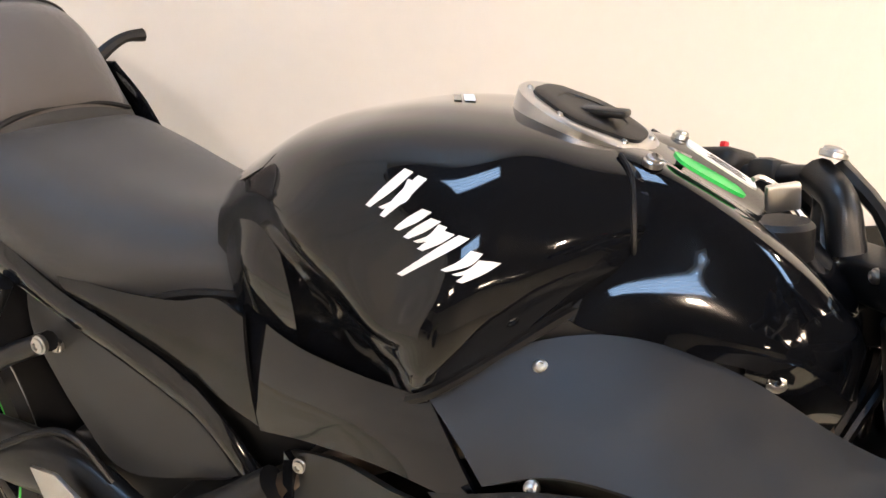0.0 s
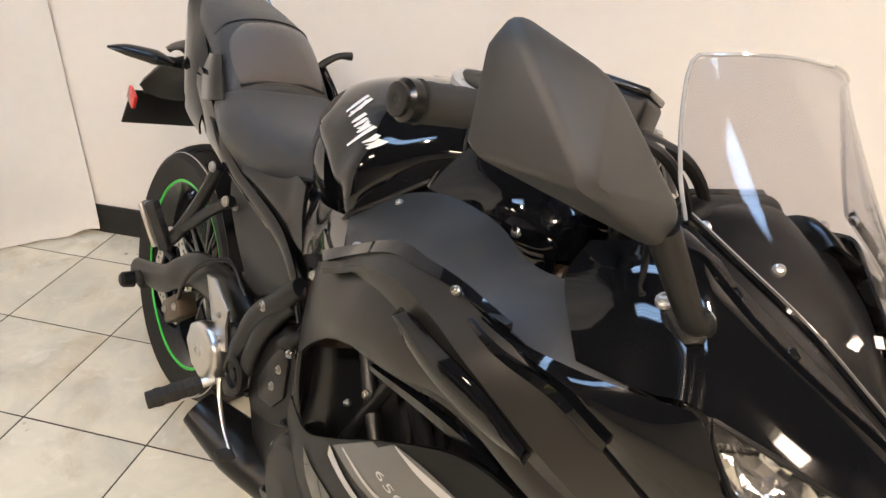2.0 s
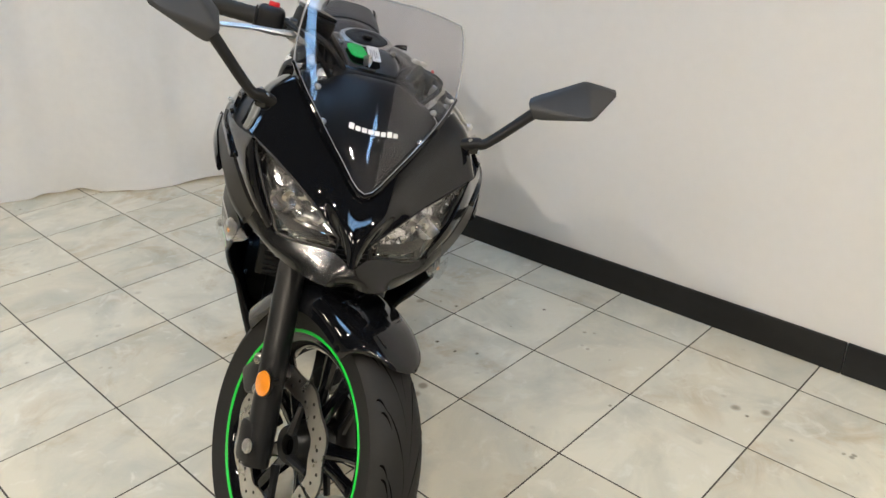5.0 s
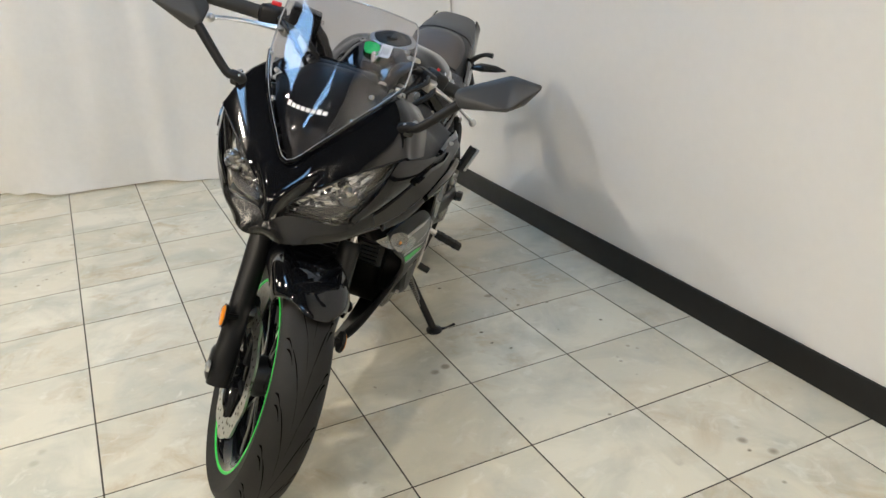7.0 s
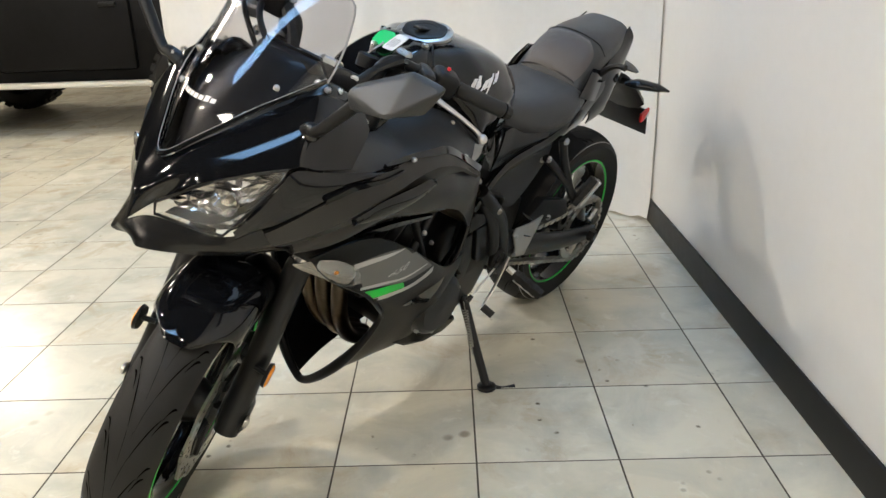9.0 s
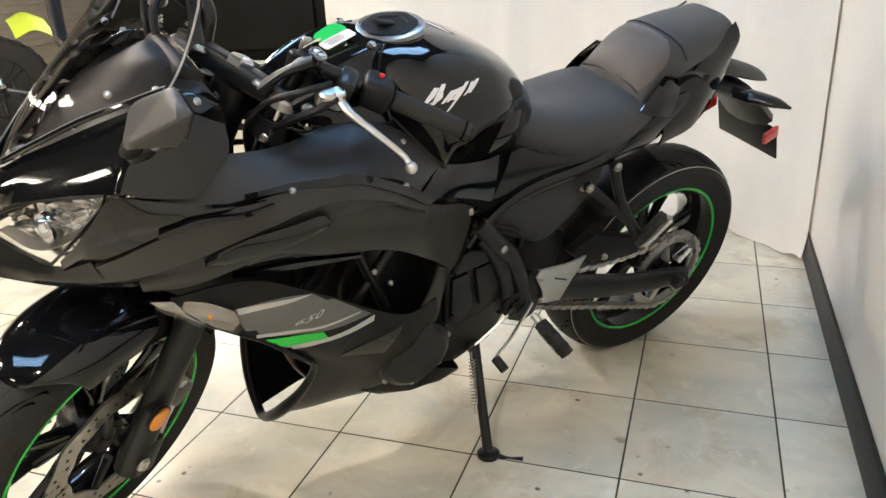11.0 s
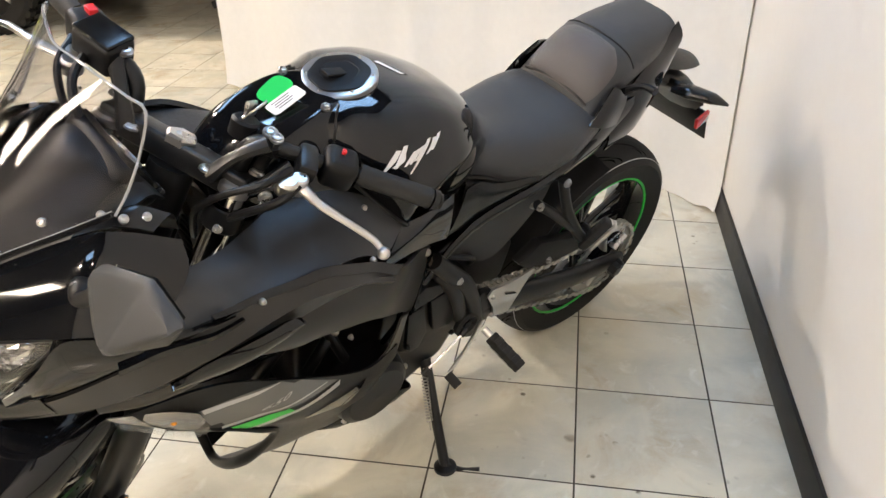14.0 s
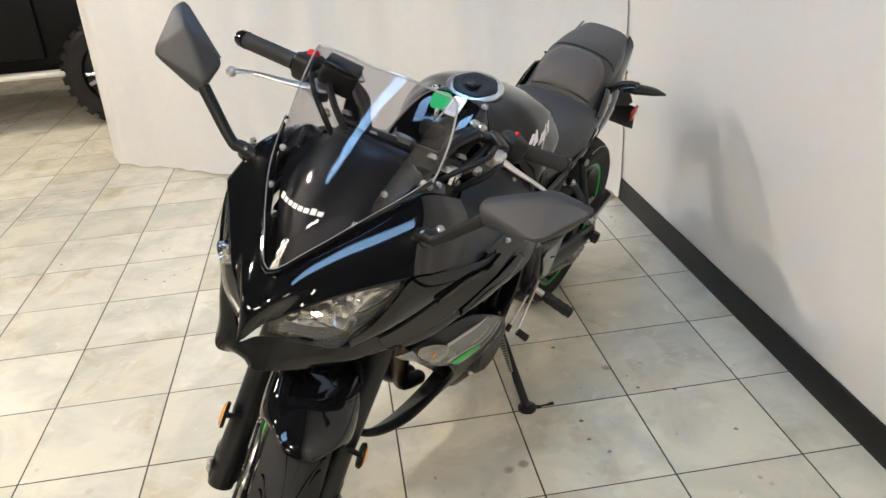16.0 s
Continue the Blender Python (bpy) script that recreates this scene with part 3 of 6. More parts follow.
# fuel tank
bm = bmesh.new()
TANK = stations([
    (0.280, [(0, .878), (.036, .875), (.066, .861), (.084, .842), (.090, .826), (.087, .800), (.084, .775), (.082, .752)]),
    (0.340, [(0, .928), (.050, .925), (.092, .911), (.116, .886), (.122, .868), (.110, .835), (.101, .790), (.096, .744)]),
    (0.400, [(0, .957), (.060, .954), (.116, .938), (.148, .900), (.157, .872), (.134, .832), (.118, .785), (.112, .744)]),
    (0.450, [(0, .974), (.064, .971), (.122, .954), (.158, .908), (.170, .862), (.149, .826), (.132, .785), (.126, .750)]),
    (0.500, [(0, .984), (.064, .981), (.118, .965), (.159, .920), (.178, .846), (.168, .824), (.156, .795), (.149, .771)]),
    (0.540, [(0, .988), (.06, .985), (.110, .972), (.150, .936), (.176, .880), (.181, .832), (.178, .815), (.172, .803)]),
    (0.575, [(0, .986), (.056, .983), (.098, .970), (.132, .938), (.150, .908), (.157, .878), (.155, .858), (.148, .838)]),
    (0.610, [(0, .983), (.052, .980), (.086, .968), (.110, .944), (.121, .926), (.126, .905), (.123, .890), (.117, .876)]),
    (0.645, [(0, .977), (.046, .974), (.066, .964), (.080, .948), (.086, .936), (.090, .922), (.089, .914), (.086, .907)]),
])
loft(bm, whole(TANK), 6, 7)
tank = part("fuel_tank", bm, PAINT, bike, "glossy black painted fuel tank", 50)
bm = bmesh.new()
COVER = stations([
    (0.575, [(0, .981), (.040, .981), (.060, .974), (.076, .950), (.090, .915), (.096, .880)]),
    (0.613, [(0, .981), (.042, .983), (.062, .977), (.084, .945), (.106, .905), (.121, .872)]),
    (0.650, [(0, .970), (.045, .977), (.070, .972), (.090, .938), (.108, .903), (.118, .872)]),
    (0.700, [(0, .955), (.045, .962), (.072, .957), (.092, .925), (.104, .898), (.108, .874)]),
    (0.745, [(0, .935), (.045, .943), (.070, .935), (.088, .912), (.097, .893), (.098, .876)]),
    (0.790, [(0, .905), (.040, .912), (.058, .903), (.070, .885), (.075, .868), (.072, .855)]),
    (0.805, [(0, .890), (.030, .894), (.044, .886), (.052, .874), (.056, .864), (.056, .856)]),
])
loft(bm, whole(COVER), 5, 5)
part("tank_cover", bm, PAINT, bike, "glossy black front tank cover", 50)

panel("knee_lobe", [
    [(.318, .106, .858), (.345, .116, .850), (.372, .124, .836)],
    [(.300, .100, .806), (.340, .121, .806), (.394, .130, .800)],
    [(.318, .095, .745), (.356, .108, .744), (.400, .117, .750)],
], PAINT, bike, "glossy black knee pad behind the tank", thick=.010)

for s in (1, -1):
    bm = bmesh.new()
    tube(bm, [(.642, s * .089, .906), (.638, s * .096, .928), (.630, s * .090, .950), (.618, s * .074, .972), (.604, s * .060, .981)], 0.0022, 6, 4)
    part("tank_seam", bm, DEEP, tank)
    bm = bmesh.new()
    tube(bm, [(.300, s * .087, .750), (.340, s * .098, .742), (.400, s * .114, .742), (.450, s * .128, .748), (.500, s * .151, .769), (.540, s * .174, .801), (.575, s * .149, .836), (.610, s * .119, .874), (.645, s * .088, .905)], 0.0042, 6, 4)
    part("tank_seam", bm, DEEP, tank)
    bm = bmesh.new()
    g = surface([[(.732, .101, .884), (.765, .093, .888), (.802, .074, .868)], [(.735, .096, .862), (.768, .088, .860), (.802, .070, .852)], [(.742, .084, .838), (.770, .080, .836), (.800, .066, .838)]], 4, 4)
    sheet(bm, g if s > 0 else mirrored(g), 0.005)
    tab = part("cover_bracket", bm, PAINT, bike, "glossy black tank cover bracket")
    bolt(tab, (.753, s * .0915, .872), (0, s, .3), .0072)

# filler cap: ring, flap and hinge
bm = bmesh.new()
axis = Vector((0.18, 0, 1)).normalized()
cap_at = Vector((0.561, 0, 0.986))
turned(bm, [(-0.012, 0.060), (0.004, 0.0615), (0.006, 0.059), (0.006, 0.046), (0.003, 0.044)], cap_at, axis, 48)
cap = part("filler_cap", bm, SILVER, tank, "brushed aluminium filler cap ring")
bm = bmesh.new()
a_, s_, t_ = frame_of(axis)
rim = [(0.0490 + 0.0016 * math.cos(6 * k * math.tau / 60), k * math.tau / 60) for k in range(60)]
rows = [[cap_at + a_ * h + r * f * (math.cos(q) * s_ + math.sin(q) * t_) for r, q in rim] for h, f in ((.004, 1.0), (.0085, .985), (.0095, .93), (.0095, .62), (.0085, .60), (.0085, .10))]
g = add_grid(bm, rows, wrap=True)
bm.faces.new(g[-1])
block(bm, Matrix.Translation(cap_at + axis * 0.0085) @ pose(0, 0, 0, 0, -10, 0), (0.058, 0.022, 0.006), 0.002)
part("cap_flap", bm, DEEP, cap, "black cap flap")
for k in range(6):
    q = k * math.tau / 6 + 0.3
    bolt(cap, cap_at + 0.052 * Vector((math.cos(q), math.sin(q), 0)) + axis * 0.004 + Vector((0, 0, -0.18 * 0.052 * math.cos(q))), axis, 0.003)

# seats
bm = bmesh.new()
loft(bm, whole(stations([
    (0.345, [(0, .862), (.03, .860), (.06, .846), (.078, .815), (.084, .770)]),
    (0.270, [(0, .824), (.045, .821), (.08, .806), (.098, .780), (.100, .752)]),
    (0.200, [(0, .808), (.06, .806), (.10, .790), (.120, .755), (.114, .718)]),
    (0.130, [(0, .806), (.07, .805), (.115, .790), (.134, .750), (.118, .695)]),
    (0.050, [(0, .814), (.075, .813), (.120, .800), (.140, .770), (.130, .722)]),
    (-0.015, [(0, .820), (.075, .818), (.110, .808), (.126, .788), (.124, .752)]),
    (-0.060, [(0, .800), (.070, .798), (.098, .790), (.112, .774), (.112, .752)]),
    (-0.100, [(0, .775), (.060, .774), (.084, .770), (.096, .763), (.096, .750)]),
])), 6, 5)
part("seat", bm, VINYL, bike, "black vinyl rider seat", 60)
bm = bmesh.new()
loft(bm, whole(stations([
    (-0.008, [(0, .824), (.045, .822), (.080, .816), (.100, .806), (.108, .790)]),
    (-0.018, [(0, .848), (.045, .843), (.082, .831), (.103, .815), (.111, .794)]),
    (-0.045, [(0, .892), (.045, .885), (.082, .866), (.104, .838), (.112, .804)]),
    (-0.085, [(0, .927), (.045, .920), (.080, .902), (.101, .874), (.109, .842)]),
    (-0.130, [(0, .941), (.045, .936), (.079, .921), (.098, .899), (.106, .868)]),
    (-0.200, [(0, .951), (.045, .948), (.076, .936), (.093, .918), (.099, .894)]),
    (-0.285, [(0, .962), (.04, .960), (.064, .952), (.076, .941), (.080, .926)]),
])), 6, 5)
pillion = part("pillion_seat", bm, VINYL, bike, "black vinyl pillion seat with a stepped pad", 60)
# the grained pad lies on the step of the seat, rounded at its ends
step = BVHTree.FromPolygons([v.co for v in pillion.data.vertices], [list(q.vertices) for q in pillion.data.polygons])
view = Vector((0.76, 0, 0.65))
rows = []
for t in np.linspace(0.0, 1.0, 15):
    centre, half = Vector((-.014, 0, .832)).lerp(Vector((-.092, 0, .934)), t), 0.096 * (1 - 0.34 * max(0, 2 * t - 1) ** 3 - 0.16 * max(0, 1 - 2 * t) ** 3) - 0.006 * t
    row = []
    for a in np.linspace(-1, 1, 17):
        drop = 0.010 * a * a * (1 - 0.5 * t)
        hit, n, _, _ = step.ray_cast(centre + Vector((0.2 * view.x, a * half, 0.2 * view.z - drop)), -view)
        row.append(tuple(hit + (n if n.dot(view) > 0 else -n) * 0.006 * (1 - 0.85 * max(abs(a), abs(2 * t - 1)) ** 6)))
    rows.append(row)
bm = bmesh.new()
add_grid(bm, rows)
part("seat_pad", bm, PAD, pillion, "grained pillion pad, warm wall reflection in its grey-brown colour", 60)
panel("tail_cheek", [
    [(-.060, .111, .868), (-.085, .116, .862), (-.112, .112, .858)],
    [(-.022, .121, .834), (-.055, .128, .828), (-.108, .122, .822)],
    [(.008, .126, .800), (-.040, .132, .786), (-.100, .122, .772)],
], PAINT, bike, "glossy black cheek beside the pillion seat")
for s in (1, -1):
    bm = bmesh.new()
    tube(bm, [(.345, s * .086, .768), (.270, s * .103, .750), (.200, s * .117, .716), (.130, s * .121, .694), (.050, s * .133, .720), (-.015, s * .127, .750), (-.060, s * .115, .750), (-.100, s * .099, .749)], 0.0045, 6, 4)
    part("seat_seam", bm, DEEP, pillion)
# stitched seam across the seat behind the pad, and the gap in front of it
seam = []
for a in np.linspace(-1, 1, 15):
    hit, n, _, _ = step.ray_cast(Vector((-.104 - .022 * a * a, a * .101, 1.1)), Vector((0, 0, -1)))
    if hit:
        seam.append(hit + Vector((0, 0, .0006)))
bm = bmesh.new()
tube(bm, seam, 0.0024, 6, 2)
part("seat_seam", bm, DEEP, pillion, "stitched seat seam")
bm = bmesh.new()
tube(bm, [(-.010, -.088, .826), (-.013, -.05, .835), (-.014, 0, .838), (-.013, .05, .835), (-.010, .088, .826)], 0.003, 6, 6)
part("seat_gap", bm, DEEP, pillion, "dark gap between the seats")

# tail
ribbon("tail_panel", [(-.090, .775), (-.140, .835), (-.200, .894), (-.288, .956)], [(-.100, .700), (-.200, .726), (-.275, .790), (-.302, .902)],
       lambda u, w: np.interp(u, (-.30, -.2, -.1), (.086, .110, .114)), PAINT, bike, "glossy black tail panel", lift=-.014, lift_low=.002, bulge=.012)
bm = bmesh.new()
loft(bm, whole(stations([
    (0.10, [(0, .745), (.06, .745), (.098, .735), (.10, .69), (.06, .66)]),
    (-0.10, [(0, .84), (.06, .84), (.098, .82), (.10, .76), (.06, .72)]),
    (-0.22, [(0, .91), (.05, .91), (.088, .89), (.085, .81), (.05, .78)]),
    (-0.295, [(0, .94), (.04, .94), (.074, .925), (.068, .86), (.04, .835)]),
])), 3, 3)
part("tail_tray", bm, DEEP, bike)
bm = bmesh.new()
block(bm, pose(-0.300, 0, 0.885, 0, 20, 0), (0.02, 0.11, 0.035), 0.008)
part("tail_light", bm, RED, bike, "red tail light lens")
bm = bmesh.new()
tube(bm, [(-0.25, 0, 0.82), (-0.34, 0, 0.785), (-0.46, 0, 0.745), (-0.565, 0, 0.672)], [0.045, 0.050, 0.075, 0.085], 12, 4, 0.4)
holder = part("plate_holder", bm, DEEP, bike, "black plastic number plate holder")
bm = bmesh.new()
block(bm, pose(-0.600, 0, 0.607, 0, 28, 0), (0.006, 0.200, 0.110), 0.003)
block(bm, pose(-0.560, 0, 0.668, 0, 28, 0), (0.020, 0.150, 0.030), 0.006)
part("plate_board", bm, DEEP, holder, "bare black plate board")
for s in (1, -1):
    bm = bmesh.new()
    block(bm, pose(-0.548, s * 0.104, 0.645, 0, 20, 0), (0.050, 0.010, 0.034), 0.003)
    part("reflector", bm, RED, holder, "red side reflector")
    bm = bmesh.new()
    tube(bm, [(-0.395, s * 0.03, 0.765), (-0.395, s * 0.085, 0.772)], 0.012, 10)
    stem = part("indicator_stem", bm, DEEP, bike)
    bm = bmesh.new()
    tube(bm, [(-0.355, s * 0.085, 0.775), (-0.375, s * 0.12, 0.782), (-0.395, s * 0.175, 0.787), (-0.405, s * 0.212, 0.787)], [0.010, 0.026, 0.020, 0.004], 12, 5, 0.62)
    part("rear_indicator", bm, SATIN, stem, "pointed black rear indicator")

bm = bmesh.new()
tube(bm, [(-0.105, 0.110, 0.846), (-0.100, 0.135, 0.872), (-0.096, 0.160, 0.887), (-0.092, 0.186, 0.890)], [0.010, 0.008, 0.007, 0.009], 8, 3)
part("hook", bm, DEEP, bike, "black luggage hook")
bm = bmesh.new()
rows = [[(u, x * half, w - abs(x) ** 2 * drop) for x in (-1, -.6, 0, .6, 1)] for u, w, half, drop in ((-.28, .858, .050, .03), (-.372, .842, .062, .03), (-.47, .815, .058, .026), (-.545, .790, .040, .018), (-.575, .768, .020, .01))]
sheet(bm, surface(rows, 4, 3), 0.005)
part("tail_fender", bm, DEEP, holder, "black tail fender over the plate")

# filler behind the side covers
bm = bmesh.new()
plate(bm, [(.08, .69), (.20, .72), (.32, .755), (.42, .745), (.55, .79), (.62, .76), (.60, .66), (.46, .60), (.40, .575), (.24, .60)], -.097, .097, .01)
part("frame_filler", bm, DEEP, bike)

# side covers behind the knees
along_side = lambda u, w: np.interp(u, (-.22, -.1, .05, .30, .43), (.098, .108, .128, .122, .136))
ribbon("side_cover", [(.120, .722), (.200, .732), (.267, .748), (.310, .768), (.345, .765)], [(.147, .703), (.205, .697), (.276, .686), (.330, .672), (.377, .668)],
       along_side, SATIN, bike, "satin black seat side cover", bulge=.004)
ribbon("side_rail", [(-.205, .826), (-.116, .812), (-.046, .773), (.047, .737), (.126, .709), (.193, .697), (.271, .682), (.347, .652), (.389, .622), (.430, .577)],
       [(-.214, .794), (-.143, .745), (-.054, .709), (.043, .698), (.133, .678), (.240, .656), (.316, .634), (.367, .608), (.395, .585), (.415, .568)],
       along_side, PAINT, bike, "long glossy black side rail under the seat", lift=.005, bulge=.005, thick=.006)
ribbon("frame_cover", [(.060, .694), (.165, .668), (.292, .640), (.372, .604)], [(.072, .617), (.137, .551), (.208, .512), (.330, .570)],
       lambda u, w: .110, MATTE, bike, "matte grey under-seat cover", bulge=.004)
panel("knee_panel", [
    [(.330, .108, .764), (.400, .130, .764), (.470, .154, .780), (.545, .175, .801)],
    [(.350, .122, .716), (.420, .145, .732), (.500, .174, .760), (.580, .199, .785)],
    [(.382, .134, .668), (.440, .154, .698), (.520, .184, .735), (.614, .219, .768)],
], PAINT, bike, "glossy black knee panel")
for s in (1, -1):
    bolt(bike, (.609, s * .152, .847), (0, s * .7, .7), .0044)
    bolt(bike, (.43, s * .139, .657), (0, s, 0), .006)
    bolt(bike, (.638, s * .222, .805), (0, s, .3), .0042)
    bolt(bike, (.851, s * .2555, .860), (0, s, .5), .0038)
    bolt(bike, (.628, s * .060, .984), (0, s * .25, 1), .006)
    bolt(bike, (.125, s * .129, .640), (0, s, 0), .006)

# fairing
panel("inner_panel", [
    [(.543, .174, .801), (.590, .139, .850), (.660, .114, .876), (.735, .104, .872), (.800, .125, .866), (.860, .160, .880), (.925, .186, .898), (.990, .186, .905)],
    [(.575, .196, .796), (.620, .172, .836), (.680, .165, .856), (.745, .165, .860), (.810, .178, .864), (.870, .199, .874), (.940, .206, .878), (1.010, .196, .870)],
    [(.606, .213, .783), (.650, .216, .816), (.710, .230, .838), (.770, .240, .846), (.840, .247, .846), (.900, .246, .844), (.960, .236, .838), (1.040, .212, .822)],
], MATTE, bike, "matte charcoal inner fairing panel")
# the outer form of the fairing: half width over length and height
FORM = [
    (.60, .79, .222), (.64, .805, .222), (.85, .856, .240), (1.0, .90, .213), (1.09, .866, .187), (.56, .72, .216), (.70, .78, .246), (.80, .80, .253),
    (.90, .82, .247), (1.0, .83, .224), (.50, .68, .175), (.43, .656, .137), (.68, .72, .245), (.80, .73, .252), (.92, .745, .240), (1.02, .755, .212),
    (1.12, .77, .165), (1.16, .735, .125), (.45, .55, .150), (.64, .66, .230), (.80, .67, .240), (1.03, .70, .196), (.53, .50, .198), (.69, .57, .23),
    (.96, .63, .222), (.80, .54, .232), (.46, .45, .16), (.62, .37, .186), (.75, .455, .206), (.60, .25, .13), (.71, .28, .14), (.84, .37, .14),
]
form = thin_plate(FORM)
ribbon("fairing_wing", [(.604, .767), (.637, .790), (.681, .815), (.737, .843), (.783, .850), (.840, .855), (.900, .851), (.960, .834), (1.040, .796), (1.100, .753), (1.140, .722)],
       [(.608, .764), (.645, .782), (.690, .806), (.735, .823), (.782, .832), (.826, .828), (.872, .818), (.920, .803), (1.000, .766), (1.060, .735), (1.130, .710)],
       form, FLAT, bike, "satin black upper fairing wing", lift=.008, lift_low=.017, thick=.009, n=4)
ribbon("wing_flank", [(.608, .764), (.645, .782), (.690, .806), (.735, .823), (.782, .832), (.826, .828), (.872, .818), (.920, .803), (1.000, .766), (1.060, .735), (1.130, .710)],
       [(.614, .762), (.660, .784), (.705, .796), (.752, .802), (.819, .797), (.889, .786), (.935, .770), (.975, .752), (1.010, .738), (1.060, .718), (1.125, .702)],
       form, FLAT, bike, "satin black lower flank of the wing", lift=.0165, lift_low=.006, thick=.008, n=3)
ribbon("side_fairing", [(.412, .657), (.500, .716), (.600, .764), (.660, .789), (.705, .799), (.752, .804), (.819, .800), (.889, .789), (.935, .773), (1.000, .742), (1.060, .714)],
       [(.470, .545), (.530, .600), (.590, .648), (.640, .684), (.690, .709), (.745, .727), (.795, .733), (.862, .752), (.915, .742), (1.000, .705), (1.055, .692)],
       form, FLAT, bike, "satin black side fairing", lift=-.003, lift_low=.002, bulge=.006, thick=.007, n=6, smooth=50)
ribbon("fairing_pod", [(.795, .8075), (.812, .817), (.853, .811), (.895, .806), (.932, .797), (.978, .772)], [(.797, .804), (.808, .795), (.857, .778), (.904, .767), (.935, .762), (.980, .756)],
       form, PAINT, bike, "glossy black pod set into the fairing", lift=.020, bulge=.005, thick=.014)
ribbon("wing_trim", [(.575, .770), (.641, .808), (.735, .857), (.794, .864), (.851, .866), (.918, .862)], [(.600, .768), (.660, .805), (.737, .8445), (.790, .853), (.845, .858), (.917, .8595)],
       form, PAINT, bike, "glossy black trim along the wing", lift=.006, lift_low=.012, thick=.010, n=3)
ribbon("fairing_blade", [(.880, .8475), (.925, .8395), (.965, .838), (.992, .834), (1.035, .815)], [(.880, .844), (.925, .833), (.965, .829), (.992, .824), (1.035, .806)],
       form, PAINT, bike, "thin glossy black blade above the wing", lift=.017, thick=.008, n=2)
ribbon("fairing_strake", [(.890, .8515), (.935, .850), (.990, .854), (1.040, .860), (1.084, .862), (1.115, .812), (1.152, .744)], [(.888, .8505), (.935, .843), (.985, .827), (1.030, .802), (1.072, .776), (1.110, .750), (1.148, .722)],
       form, PAINT, bike, "glossy black strake beside the headlight", lift=.004, bulge=.007, thick=.008)
ribbon("fairing_lip", [(.410, .660), (.413, .630), (.424, .596), (.446, .562), (.466, .540)], [(.424, .655), (.428, .628), (.438, .600), (.458, .568), (.478, .546)],
       form, PAINT, bike, "thin glossy rear lip of the fairing", lift=.006, thick=.006, n=2)
ribbon("vent_blade", [(.655, .700), (.720, .716), (.800, .738), (.860, .748), (.910, .736)], [(.655, .694), (.720, .706), (.800, .722), (.860, .734), (.912, .728)],
       form, PAINT, bike, "glossy black blade across the side vent", lift=-.012, thick=.010, n=2)
ribbon("vent_blade", [(.715, .690), (.780, .700), (.850, .708), (.930, .706)], [(.715, .684), (.780, .690), (.850, .696), (.930, .699)],
       form, PAINT, bike, "glossy black blade across the side vent", lift=-.022, thick=.010, n=2)
ribbon("fairing_liner", [(.935, .842), (.970, .846), (1.02, .852), (1.08, .850)], [(.935, .800), (.970, .790), (1.02, .778), (1.08, .764)],
       form, DEEP, bike, "", lift=-.018, n=3)
panel("rear_fairing", [
    [(.462, .144, .548), (.490, .176, .566), (.535, .204, .598)],
    [(.476, .148, .500), (.500, .180, .530), (.545, .206, .560)],
    [(.482, .150, .430), (.510, .182, .470), (.560, .206, .525)],
    [(.480, .140, .360), (.520, .170, .400), (.590, .196, .470)],
], FLAT, bike, "satin black rear fairing edge")
panel("lower_fairing", [
    [(.530, .200, .522), (.60, .214, .517), (.68, .229, .564), (.80, .241, .648), (.91, .230, .700), (1.02, .190, .672)],
    [(.520, .190, .470), (.60, .210, .460), (.69, .226, .515), (.80, .236, .580), (.88, .224, .620), (.98, .202, .620)],
    [(.560, .186, .400), (.60, .192, .400), (.66, .202, .430), (.73, .212, .475), (.80, .216, .515), (.875, .212, .548)],
    [(.500, .150, .320), (.56, .158, .320), (.61, .166, .335), (.655, .172, .360), (.71, .178, .390), (.775, .184, .432)],
    [(.470, .110, .250), (.56, .118, .240), (.62, .124, .245), (.67, .124, .255), (.735, .120, .258), (.802, .110, .266)],
    [(.450, .050, .215), (.56, .050, .190), (.63, .048, .178), (.70, .042, .168), (.755, .032, .160), (.812, .016, .156)],
], BELLY, bike, "satin black lower fairing", 6, 6)
for s in (1, -1):
    bm = bmesh.new()
    plate(bm, [(.66, .275), (.60, .236), (.52, .216), (.442, .208), (.389, .226), (.398, .244), (.48, .256), (.56, .300)], s * .112, s * .138, .008, 2)
    part("belly_tail", bm, SATIN, bike, "black rear end of the belly fairing")
    bm = bmesh.new()
    plate(bm, [(.80, .55), (.97, .62), (1.06, .69), (1.02, .80), (.80, .80)], s * .135, s * .150, .004)
    part("duct_panel", bm, DEEP, bike, "dark duct panel inside the fairing")
bm = bmesh.new()
lip = [(.975, .202, .618), (.920, .208, .580), (.875, .212, .548), (.820, .204, .490), (.777, .184, .432), (.782, .150, .345), (.802, .110, .268), (.812, .064, .205), (.812, .016, .158)]
tube(bm, [(u, v, w) for u, v, w in lip] + [(u, -v, w) for u, v, w in reversed(lip)], [.0045, .0045, .0045, .005, .006, .009, .013, .012, .010, .010, .012, .013, .009, .006, .005, .0045, .0045, .0045], 10, 4)
part("belly_lip", bm, BELLY, bike, "rounded black lip of the belly fairing")
NOSE = [
    [(1.196, 0, .834), (1.150, .045, .872), (1.090, .092, .922), (1.035, .126, .952), (.985, .154, .963), (.918, .176, .938)],
    [(1.240, 0, .790), (1.192, .049, .826), (1.123, .101, .873), (1.059, .161, .914), (1.000, .190, .930), (.926, .203, .904)],
    [(1.262, 0, .738), (1.224, .028, .770), (1.166, .106, .830), (1.092, .187, .868), (1.030, .212, .862), (.978, .222, .856)],
]
